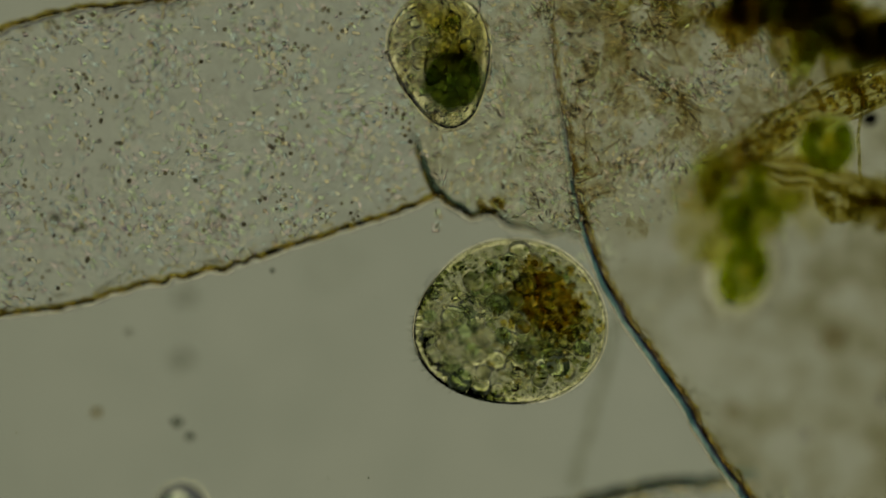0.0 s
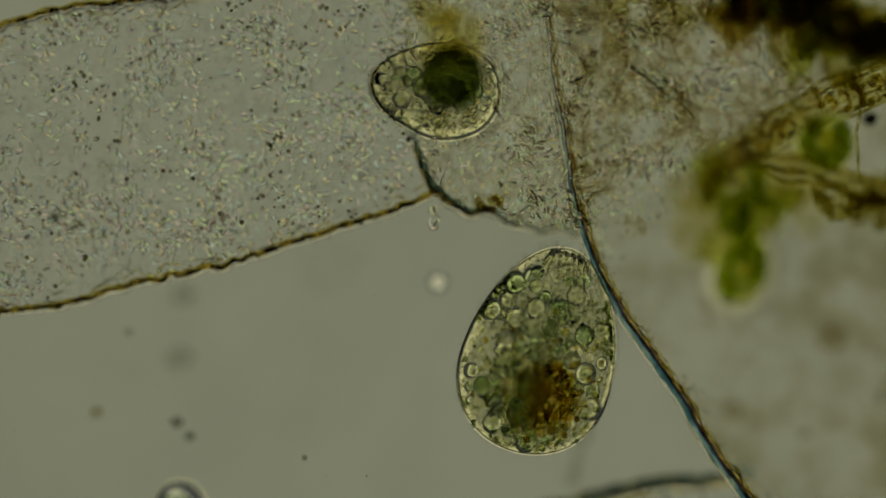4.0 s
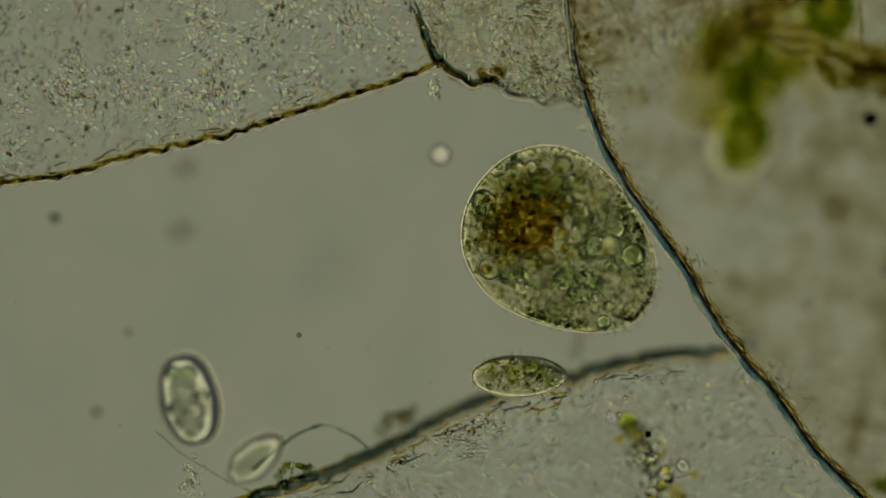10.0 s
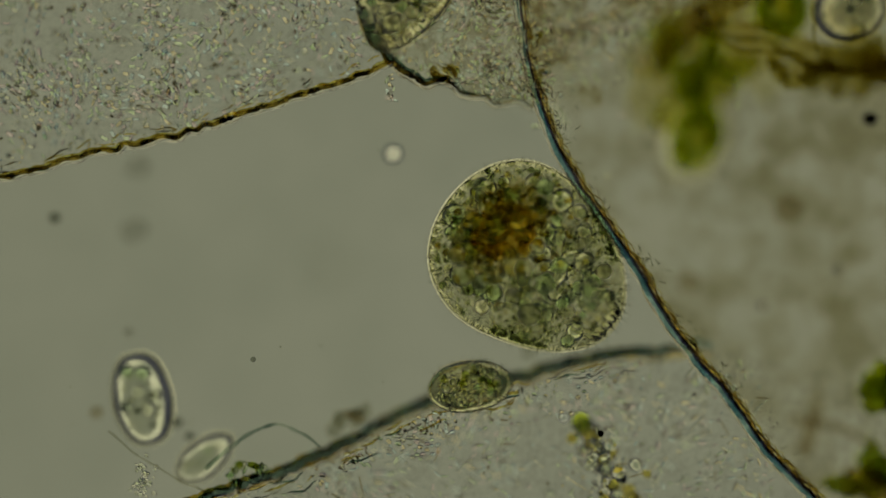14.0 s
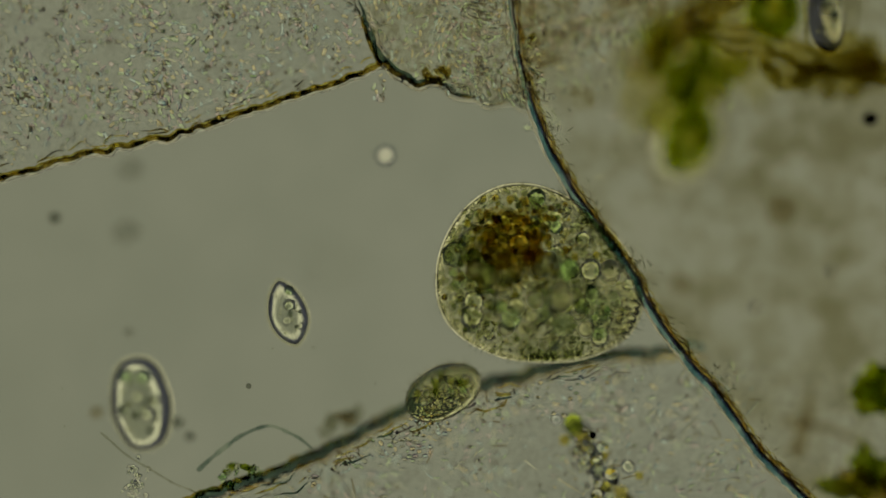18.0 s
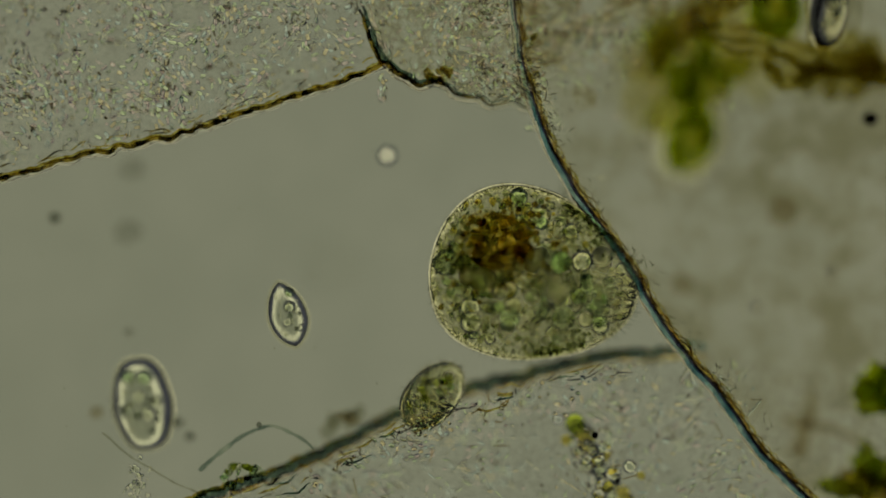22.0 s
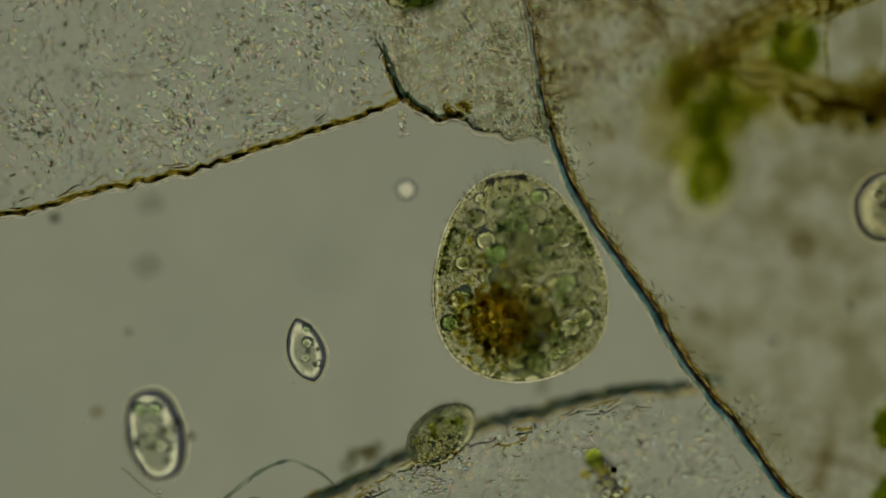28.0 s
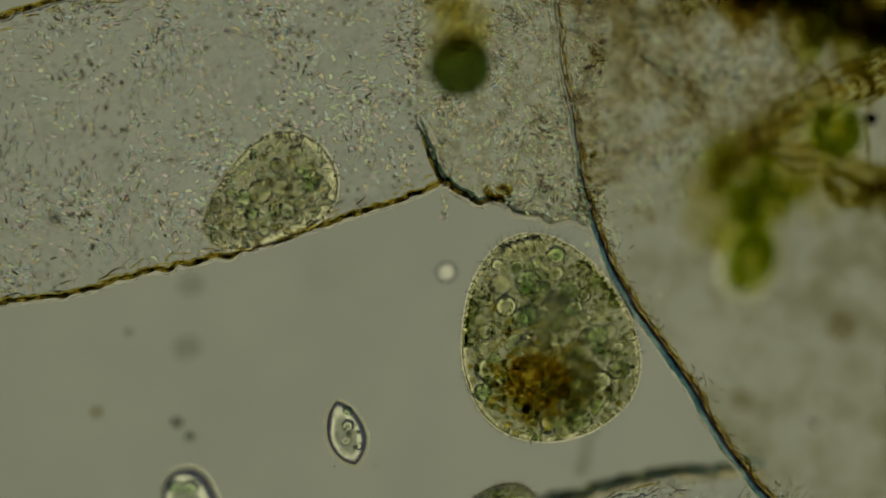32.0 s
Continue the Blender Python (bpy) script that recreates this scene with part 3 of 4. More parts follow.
capsules("long_streak_swarm", rods(50, on_film_top, 7.0, (24, 1.3), (0.07, 0.17)), M_STREAK, deep, "long fine brownish streaks in the slime")
capsules("bacteria", rods(500, on_film_right, 5.0, (8, 3), (-0.26, -0.10), gap=9.0), M_ROD, deep, "tiny clear rod bacteria")
capsules("dark_bacteria", rods(120, on_film_right, 5.0, (8, 2.6), (-0.28, -0.12)), M_DARKROD, deep, "tiny dark rod bacteria")
flakes = random.Random(61)
for k in range(52):
    x, y = on_film_top(flakes)
    q = flakes.uniform(22, 46)
    flake = part("slime_flake", lump((q * U, q * flakes.uniform(0.5, 0.9) * U, 4 * U), 3, 0.5, 2.2, k), M_SKIN, deep, "grainy brown flake of slime")
    flake.location, flake.rotation_euler = P(x, y, flakes.uniform(0.06, 0.16)), (0, 0, flakes.uniform(0, 6.3))
# the lower film
capsules("bacteria", rods(260, on_lower, 4.0, (7.0, 3.0), (-0.18, -0.07), gap=9.0), M_ROD, lower, "tiny clear rod bacteria deeper in the film")
capsules("dark_bacteria", rods(60, on_lower, 4.0, (6.0, 2.0), (-0.18, -0.08)), M_DARKROD, lower, "tiny dark rod bacteria deeper in the film")
capsules("bacteria", rods(260, on_lower, 3.0, (6.0, 2.0), (-0.085, -0.02), gap=9.0), M_ROD, lower, "tiny clear rod bacteria")
cocci("round_bacteria", round_ones(rods(70, on_lower, 3.0, z=(-0.085, -0.02), gap=9.0), 1.1), M_BEAD, lower, "tiny clear round bacteria")
capsules("bacteria", rods(150, along_edge(EDGE_BOT, 640, 1100, 16, 60), 6.0, (5.5, 3.2), gap=9.0), M_ROD, lower, "tiny clear rod bacteria")
cocci("round_bacteria", round_ones(rods(90, along_edge(EDGE_BOT, 780, 1180, 14, 90), 6.0, z=(-0.03, 0.01), gap=9.0), 1.5), M_BEAD, lower, "tiny clear round bacteria")
capsules("dark_bacteria", rods(35, on_lower, 3.0, (5, 1.6), (-0.09, -0.03)), M_DARKROD, lower, "tiny dark rod bacteria")
capsules("dark_bacteria", rods(30, along_edge(EDGE_BOT, 640, 1000, 16, 50), 6.0, (3.5, 1.8)), M_DARKROD, lower, "tiny dark rod bacteria")
capsules("filament_swarm", rods(30, on_lower, 3.0, (17, 1.4), (-0.08, -0.02), gap=10.0), M_ROD, lower, "fine clear filaments on the film")
capsules("filament_swarm", rods(40, on_lower, 9.0, (13, 1.3), (-0.08, -0.02)), M_STREAK, lower, "fine brownish filaments on the film")
capsules("bacteria_fuzz", rods(200, fuzz, 8.0, (6, 0.8), (-0.04, 0.01)), M_CILIA, fibre, "fine bacterial fuzz on the fibre")


# ---- detritus and algae beside the fibre ----
def blob_thing(name, x, y, z, rx, ry, rz, mat, label, category, turn=0, rough=0.25, seed=1.0, sub=4):
    ob = link(name, lump((rx * U, ry * U, rz * U), sub, rough, 2.5, seed), mat)
    ob.location = P(x, y, z)
    ob.rotation_euler = (0, 0, radians(turn))
    return tagged(ob, label, category)


def alga(name, x, y, z, rx, ry, turn, seed, label, mat=None, halo=True):
    e = empty(name, P(x, y, z), label=label, category="alga", group="green algae")
    e.rotation_euler = (0, 0, radians(turn))
    part("cell_wall", lump((rx * U, ry * U, rx * 0.8 * U), 4, 0.08, 2, seed), M_CLEAR2, e)
    if halo:
        # two refracting shells added to imitate the soft halo of light
        for wide in (12, 26):
            part("halo_shell", lump(((rx + wide) * U, (ry + wide) * U, (rx + wide) * U), 4, 0.05, 2, seed + wide), M_ALGAHALO, e, "added clear shell that draws the bright halo round the alga")
    body = part("chloroplast", lump((rx * 0.88 * U, ry * 0.9 * U, rx * 0.6 * U), 3, 0.12, 2.0, seed), M_SOFTGREEN, e)
    for k in range(7):
        a = 2 * math.pi * k / 7 + seed
        if k == 5:
            continue
        part("lobe", lump((0.30 * rx * U, 0.34 * ry * U, 0.3 * rx * U), 3, 0.35, 2.0, seed + k, (math.cos(a) * 0.58 * rx * U, math.sin(a) * 0.60 * ry * U, 0)), mat or M_GREEN, body, "dark green lobe")
    part("pyrenoid", lump((rx * 0.3 * U, ry * 0.34 * U, rx * 0.3 * U), 3, 0.2, 2.0, seed + 2, (rx * 0.1 * U, ry * 0.1 * U, rx * 0.7 * U)), M_YELLOWISH, body, "yellow core")
    return e


# clear matter of the shells that make the alga's halo
M_ALGAHALO = jelly("alga_halo", (0.985, 0.985, 0.97), (1, 1, 1), 20.0, ior=1.022)
M_YELLOWISH = jelly("yellow_core", (0.9, 0.82, 0.35), (1, 0.97, 0.6), 20.0)
M_CLEAR2 = jelly("alga_wall", (0.82, 0.86, 0.55), (0.97, 0.98, 0.8), 30.0, ior=1.04)


def clump(name, x, y, z, rx, ry, count, size, mats, label, category, seed, turn=0):
    """A loose heap of uneven flakes, each a part."""
    r = random.Random(seed)
    e = empty(name, P(x, y, z), label=label, category=category, group=name.replace("_", " ") + "s")
    e.rotation_euler = (0, 0, radians(turn))
    for k in range(count):
        a, d = r.uniform(0, 2 * math.pi), math.sqrt(r.random())
        q = r.uniform(0.5, 1.2) * size
        bm = lump((q * U, q * r.uniform(0.4, 0.8) * U, q * 0.35 * U), 3, 0.8, 2.6, seed + k)
        o = part("flake", bm, r.choice(mats), e)
        o.location = (math.cos(a) * d * rx * U, math.sin(a) * d * ry * U, r.uniform(-0.03, 0.03))
        o.rotation_euler = (r.uniform(-.4, .4), r.uniform(-.4, .4), r.uniform(0, 6.3))
    return e


clump("detritus_clump", 1392, -222, 0.25, 120, 56, 30, 44, (M_DIRT, M_GREEN2, M_DIRT, M_OLIVE), "dark brown clump of rotting plant bits", "detritus", 2, 3)
clump("detritus_clump", 1550, -135, 0.27, 95, 60, 16, 44, (M_OLIVE, M_MIST, M_OLIVE), "olive brown clump of detritus", "detritus", 4, 20)
clump("detritus_clump", 1480, -178, 0.25, 110, 46, 20, 42, (M_OLIVE, M_SOFTGREEN, M_GREEN2, M_OLIVE), "yellow green and brown clump of detritus", "detritus", 34, 10)
tuft = clump("slime_tuft", 798, -185, 0.3, 45, 60, 10, 40, (M_MIST,), "soft olive slime above the green ball", "slime", 23)
bm = bmesh.new()
tube(bm, curve_points([Vector((0.01, 0.03, -0.31)), Vector((0.0, 0.0, -0.16)), Vector((0.0, -0.05, -0.06)), Vector((0.0, -0.03, 0.02))], 20), lambda s: 0.012 + 0.014 * s, 12)
part("strand", bm, M_MIST, tuft, "slime strand that holds the green ball")
alga("green_alga", 1318, 250, 0.35, 45, 62, -25, 1, "bright green oval alga with a yellow core")
alga("green_alga", 1466, 22, 0.25, 54, 56, 10, 3, "bright green angular alga under the branch", M_GREEN2, False)
clump("alga_clump", 1300, 178, 0.35, 40, 34, 7, 36, (M_SOFTGREEN, M_GREEN), "soft green clump of algae", "algae", 5, 10)
clump("alga_clump", 1340, 120, 0.34, 50, 40, 7, 34, (M_SOFTGREEN, M_GREEN), "olive green clump of algae", "algae", 6, 40)
clump("alga_clump", 1250, 95, 0.34, 40, 40, 5, 32, (M_SOFTGREEN, M_SOFTGREEN, M_GREEN), "olive green clump of algae", "algae", 24, 40)
clump("alga_clump", 1400, 112, 0.32, 52, 26, 4, 28, (M_MIST, M_SOFTGREEN), "olive green clump of algae", "algae", 7)
clump("slime_tuft", 1325, 95, 0.36, 130, 90, 9, 58, (M_MIST,), "soft olive slime round the algae", "slime", 21)
clump("detritus_flakes", 1488, 128, 0.18, 44, 26, 16, 22, (M_BRANCH, M_OLIVE, M_MIST), "olive brown flakes of detritus", "detritus", 8)
clump("detritus_flakes", 1590, 125, 0.29, 70, 46, 20, 28, (M_OLIVE, M_BRANCH), "dark brown flakes of detritus", "detritus", 9)
clump("fibre_knot", 1032, 72, -0.02, 8, 12, 5, 9, (M_BRANCH, M_DIRT), "small brown bit clinging to the fibre", "clot", 31)
clump("fibre_knot", 1040, 136, -0.04, 8, 12, 5, 8, (M_BRANCH, M_OLIVE), "small brown bit clinging to the fibre", "clot", 32)
clump("detritus_flakes", 1662, 705, -0.20, 40, 50, 8, 34, (M_GREEN, M_GREEN), "green flakes in the slime", "algae", 10)
clump("detritus_flakes", 1640, 870, -0.20, 80, 50, 10, 36, (M_GREEN2, M_OLIVE, M_DIRT), "olive flakes in the slime", "algae", 12)
clump("detritus_flakes", 1175, -225, -0.02, 120, 30, 12, 22, (M_BRANCH, M_OLIVE), "brown flakes of detritus", "detritus", 13)


def branch(name, ctrl, z, r0, r1, mat, label, category="plant fibre"):
    bm = bmesh.new()
    pts = wavy(flat_curve(ctrl, 60, z), 0.008, 18, z * 10)
    tube(bm, pts, lambda s: (r0 + (r1 - r0) * s) * U * (1 + 0.5 * noise.noise((s * 25, r0, 0))), 10)
    return tagged(link(name, bm, mat), label, category)


bark = empty("branch", label="olive brown plant thread with rough bark", category="plant thread")
WAY = [(1660, -130), (1568, -86), (1450, -36), (1350, 16), (1285, 62), (1245, 105)]
FIBRES = [(0, -4, 33, 18, M_MIST), (3, 6, 22, 12, M_MIST), (6, 27, 6, 3, M_BRANCH), (8, 34, 3.5, 2, M_OLIVE)]
FIBRES += [(0.3 * d, d, 2.2 + 1.6 * ((d * 7) % 3), 2.0, (M_BRANCH, M_MIST, M_BRANCH, M_MIST)[d % 4]) for d in (-34, -29, -25, -20, -15, -9, -4, 1, 7, 12, 17, 22)]
for k, (dx, dy, r0, r1, m) in enumerate(FIBRES):
    bm = bmesh.new()
    way = [(x + dx, y + dy, max(0.06, 0.06 + (1500 - x) * 0.0008)) for x, y in WAY]
    pts = wavy(curve_points([P(*w) for w in way], 70), 0.012, 16, k * 3.1)
    tube(bm, pts, lambda s: (r0 + (r1 - r0) * s) * U * (1 + 0.6 * noise.noise((s * 30, k, 0))), 10)
    part("strand", bm, m, bark)
crumbs = [[], []]
for k in range(330):
    w = rng.uniform(0, len(WAY) - 1.001)
    a, b = WAY[int(w)], WAY[int(w) + 1]
    x, y = a[0] + (b[0] - a[0]) * (w % 1), a[1] + (b[1] - a[1]) * (w % 1)
    crumbs[k % 3 > 0].append((P(x + rng.gauss(0, 5), y + rng.gauss(0, 17), max(0.06, 0.06 + (1500 - x) * 0.0008) + 0.03), rng.uniform(0.003, 0.0075)))
cocci("bark_grains", crumbs[0], M_BEAD, bark, "clear grains on the bark")
beads("bark_dust", crumbs[1], M_DIRT, bark, "brown grains on the bark")
twig = empty("branch", label="brown plant thread with rough bark under the algae", category="plant thread")
for k, (dy, z, r0, r1, m) in enumerate(((0, 0.22, 15, 28, M_MIST), (-10, 0.20, 6, 9, M_OLIVE), (9, 0.18, 6, 10, M_BRANCH), (18, 0.14, 4, 7, M_OLIVE), (2, 0.22, 5, 8, M_OLIVE))):
    bm = bmesh.new()
    pts = wavy(flat_curve([(1335, 56 + dy), (1420, 72 + dy), (1490, 92 + dy), (1568, 112 + dy), (1690, 130 + dy)], 60, z), 0.022, 14, 20 + k * 2.3)
    tube(bm, pts, lambda s: (r0 + (r1 - r0) * s) * U * (1 + 0.6 * noise.noise((s * 26, k + 30, 0))), 10)
    part("strand", bm, m, twig)
branch("thin_fibre", [(1120, -108), (1160, -80), (1200, -48), (1235, -15)], 0.07, 3.5, 1.5, M_CORE, "short thin dark fibre", "fibre")
branch("thin_fibre", [(1100, 325), (1072, 430), (1040, 545), (1012, 640)], -0.28, 9, 9, M_HAZE, "faint pale fibre deep in the water", "fibre")
branch("stem", [(1530, 690), (1524, 730), (1514, 770), (1498, 810)], -0.28, 5, 18, M_STEM, "soft brown plant stem behind the slime", "plant fibre")
branch("stem", [(1480, 742), (1560, 762), (1640, 800)], -0.28, 10, 4, M_STEM, "soft brown plant stem behind the slime", "plant fibre")
branch("glassy_stalk", [(1528, 95), (1527, 20), (1526, -60), (1528, -160)], 0.10, 3, 3, M_BRANCH, "thin upright glassy stalk", "stalk")
bm = bmesh.new()
tube(bm, curve_points([P(1604, 75, 0.05), P(1602, 30, 0.05), P(1598, -60, 0.05), P(1596, -190, 0.05)], 30), lambda s: (0.009 + 0.026 * s) * (1 + 0.05 * math.sin(9 * s)), 32)
tagged(link("glassy_case", bm, M_CASE), "clear glassy vase-shaped case on a stalk", "lorica")
branch("clear_thread", [(272, 768), (330, 815), (390, 850), (450, 880)], -0.02, 2, 2, M_HAZE, "fine clear thread in the water", "thread")
branch("clear_loop", [(445, 838), (490, 796), (530, 770), (575, 758), (615, 770), (645, 795)], -0.04, 4.5, 2.2, M_THREAD, "fine clear curved thread", "thread")
blob_thing("green_ball", 802, -92, 0.24, 53, 53, 48, M_GREEN3, "round dark green alga", "alga", 0, 0.08, 3)
clump("clot", 870, 134, 0.0, 22, 12, 7, 11, (M_WALL, M_DIRT), "small brown clot on the film's edge", "clot", 14)
for x, y, z, r, m in ((1478, 375, -0.28, 26, M_SPOT), (1300, 505, -0.28, 20, M_SPOT), (318, 412, -0.29, 24, M_GREY), (326, 302, -0.29, 22, M_GREY)):
    blob_thing("brown_spot", x, y, z, r, r * 0.9, 10, m, "blurred brownish speck adrift in the water", "speck", 0, 0.4, x * 0.1, 3)
clump("fuzz_tuft", 705, 745, 0.17, 60, 16, 9, 18, (M_SPOT, M_HAZE), "blurred dark tuft on the film's edge", "tuft", 15, 25)
clump("fuzz_tuft", 518, 842, -0.03, 34, 18, 18, 9, (M_VAC2, M_SPARK, M_GREEN2, M_ORGAN), "greenish grainy tuft on the film's edge", "tuft", 16, 15)
blob_thing("green_ball", 1110, 752, -0.13, 17, 19, 15, M_YELLOW, "small yellow green round alga", "alga", 0, 0.04, 5, 4)
blob_thing("droplet", 1080, 744, -0.06, 9, 9, 9, M_CLEAR, "small clear droplet with a dark rim", "droplet", 0, 0.05, 6, 3)
blob_thing("black_grain", 1146, 772, 0.0, 6, 6, 5, M_BLACK, "tiny black grain on the film", "grain", 0, 0.3, 6, 2)
rng = random.Random(31)
grains = empty("grain_trail", label="trail of pale and ochre grains on the film", category="grains")
grain_mesh = bpy.data.meshes.new("grain")
bm = lump((1, 1, 1), 2, 0.3, 2, 9)
bm.to_mesh(grain_mesh)
bm.free()
for f in grain_mesh.polygons:
    f.use_smooth = True
pale_mesh = grain_mesh.copy()
grain_mesh.materials.append(M_SPARK)
pale_mesh.materials.append(M_VAC)
ochre_mesh = grain_mesh.copy()
ochre_mesh.materials.clear()
ochre_mesh.materials.append(M_FOODBIT)


def grain(parent, me, at, r):
    g = new("grain", me)
    g.parent, g.location, g.scale = parent, at, (r, r, r)
    g.rotation_euler = (rng.uniform(0, 6), rng.uniform(0, 6), 0)


for _ in range(80):
    t = rng.random()
    grain(grains, rng.choice((grain_mesh, grain_mesh, pale_mesh, pale_mesh, ochre_mesh)), P(1120 + 70 * t + rng.gauss(0, 20), 770 + 135 * t + rng.gauss(0, 12), rng.uniform(-0.2, -0.06)), rng.uniform(0.005, 0.014))
heap = empty("grain_heap", label="small heap of sparkling grains", category="grains")
for _ in range(50):
    grain(heap, rng.choice((grain_mesh, pale_mesh)), P(336 + rng.gauss(0, 11), 862 + rng.gauss(0, 22), rng.uniform(-0.02, 0.01)), rng.uniform(0.0025, 0.005))
motes = empty("motes", label="tiny motes scattered through the open water", category="motes", kind="stuff")
beads("mote_cloud", [(P(rng.uniform(-100, 1000), rng.uniform(200, 800), rng.uniform(-0.16, 0.1)), rng.uniform(0.001, 0.0018)) for _ in range(24)], M_CORTEX, motes, "tiny motes")


# ---- the big ciliate ----
HALF, WIDE, TAPER, DEEP = 0.182, 0.153, 0.20, 0.97
rng = random.Random(11)
ciliate = empty("ciliate", label="large egg-shaped ciliate with clear vacuoles and an orange brown food mass", category="ciliate")
part("pellicle", egg(HALF, WIDE, TAPER, 192, 72, DEEP, 0.03, 2.0, 48, 0.0008), M_PELL, ciliate)
# The halo of light round the cell is put in as a clear outer shell.
part("halo_coat", egg(HALF + 0.0062, WIDE + 0.006, TAPER, 128, 64, DEEP, 0.03, 2.0), M_COAT, ciliate, "added clear coat that draws the bright golden halo")
part("food_mass", lump((0.052, 0.048, 0.03), 4, 0.5, 3.0, 4, (0.0, -0.072, 0.055)), M_BROWN, ciliate, "orange brown grainy food mass")
bits = []
for _ in range(230):
    d = Vector((rng.gauss(0, 0.052), rng.gauss(0, 0.044), rng.gauss(0, 0.026)))
    p = Vector((0.0, -0.074, 0.055)) + d
    u = p.y / HALF
    if abs(u) < 0.9 and (p.x ** 2 + p.z ** 2) ** 0.5 < 0.88 * WIDE * math.sqrt(1 - u * u) * (1 - TAPER * u):
        bits.append((p, rng.uniform(0.0025, 0.007)))
while len(bits) < 270:
    p = inside_egg(rng, HALF, WIDE, TAPER, DEEP, 0.85)
    if p.y < 0.03:
        bits.append((p, rng.uniform(0.003, 0.006)))
beads("food_bits", bits, M_FOODBIT, ciliate, "orange brown food bits")
holes = []
while len(holes) < 120:
    p = inside_egg(rng, HALF, WIDE, TAPER, DEEP, 0.86)
    layer = radians(rng.choice((-45, -5, 45)))
    across = Vector((-math.sin(layer), 0, math.cos(layer)))
    if abs(p.dot(across)) > 0.035 or p.y > 0.15:
        continue
    r = rng.choice((0.007, 0.009, 0.011, 0.013, 0.014, 0.016, 0.019, 0.021))
    if all((p - q).length > 0.9 * (r + s) for q, s in holes) and (p - Vector((0, -0.072, 0.055))).length > 0.05:
        holes.append((p, r))
for k, (p, r) in enumerate(holes):
    part("vacuole", lump((r, r, r), 3, 0.04, 2, k, p), (M_VAC, M_VAC2, M_VAC, M_VAC3, M_VACB)[k % 5], ciliate)
specks_in = []
while len(specks_in) < 760:
    p = inside_egg(rng, HALF, WIDE, TAPER, DEEP, 0.95)
    if p.y > 0.08 and rng.random() < 0.6:
        continue
    if min(abs(p.z * math.cos(radians(w)) - p.x * math.sin(radians(w))) for w in (-45, -5, 45)) > 0.03:
        continue
    if all((p - q).length > s for q, s in holes):
        specks_in.append((p, rng.uniform(0.002, 0.0055)))
beads("granules", specks_in[::2], M_GRAN, ciliate, "fine granules of the cell")
beads("bright_granules", [q for q in specks_in[1::2] if (q[0].x / WIDE) ** 2 + (q[0].z / WIDE) ** 2 + (q[0].y / HALF) ** 2 < 0.72], M_SPARK, ciliate, "bright fine granules of the cell")
dregs = []
while len(dregs) < 330:
    p = inside_egg(rng, HALF, WIDE, TAPER, DEEP, 0.965)
    if min(abs(p.z * math.cos(radians(w)) - p.x * math.sin(radians(w))) for w in (-45, -5, 45)) > 0.025:
        continue
    if p.y < rng.gauss(-0.03, 0.05):
        dregs.append((p, rng.uniform(0.0025, 0.007)))
beads("dark_granules", dregs, M_DARKGRAN, ciliate, "dark green granules of the hind end")
pins = []
while len(pins) < 260:
    p = inside_egg(rng, HALF, WIDE, TAPER, DEEP, 0.94)
    if p.y < rng.uniform(-0.1, 0.14):
        pins.append((p, rng.uniform(0.0018, 0.0032)))
beads("pin_granules", pins, M_ORGAN, ciliate, "fine dark granules of the cell")
fine = [[], []]
while len(fine[1]) < 620:
    p = inside_egg(rng, HALF, WIDE, TAPER, DEEP, 0.95)
    if min(abs(p.z * math.cos(radians(w)) - p.x * math.sin(radians(w))) for w in (-45, -5, 45)) < 0.012:
        fine[len(fine[0]) > len(fine[1])].append((p, rng.uniform(0.0016, 0.0032)))
beads("dark_pin_granules", fine[0], M_PIN, ciliate, "fine dark granules of the plasm", True)
beads("bright_pin_granules", fine[1], M_SPARK, ciliate, "fine bright granules of the plasm")
rows_of = []
for k in range(56):
    a = 2 * math.pi * k / 56
    for i in range(26):
        u = rng.uniform(0.1, 0.62)
        if rng.random() < 0.4:
            continue
        r = 0.94 * WIDE * math.sqrt(max(0, 1 - u * u)) * (1 - TAPER * u - 0.25 * TAPER * (1 - u * u))
        rows_of.append((Vector((r * math.cos(a), 0.97 * HALF * u, r * DEEP * math.sin(a))), rng.uniform(0.002, 0.0042)))
beads("cortical_granules", rows_of, M_RIMGRAN, ciliate, "rows of granules under the skin")
beads("bright_vesicle", [(Vector((-0.074, 0.105, 0.0)), 0.010)], M_INCL, ciliate, "bright clear vesicle", True)
for k in range(14):
    a = 2 * math.pi * k / 14
    bm = bmesh.new()
    tube(bm, [Vector((math.cos(a) * r, y, math.sin(a) * r)) for r, y in ((0.028, 0.172), (0.038, 0.150), (0.044, 0.122), (0.042, 0.096))], lambda s: 0.0048 * (1.2 - s), 6)
    part("pharyngeal_rod", bm, M_RIB, ciliate)
part("food_haze", lump((0.088, 0.062, 0.045), 4, 0.35, 2.5, 8, (0.0, -0.082, 0.03)), M_FOODHAZE, ciliate, "pale brown haze round the food")
# The dark outline is built from grains, which crowd where the skin is edge-on.
cortex(ciliate, HALF, WIDE, TAPER, DEEP, 7000, 0.0012, 91, (0.970, 0.992), 0.5)
cortex(ciliate, HALF, WIDE, TAPER, DEEP, 14000, 0.0008, 92, (0.990, 0.997), 0.2, "rim_shade_grains", "dense fine dark grains in the skin, added to shade the outline")
ob = new("cilia", hairs(HALF, WIDE, TAPER, 1500, 0.017, 0.0006, 3, DEEP, 0.012))
ob.parent = ciliate
ob["kind"] = "stuff"


spots = []
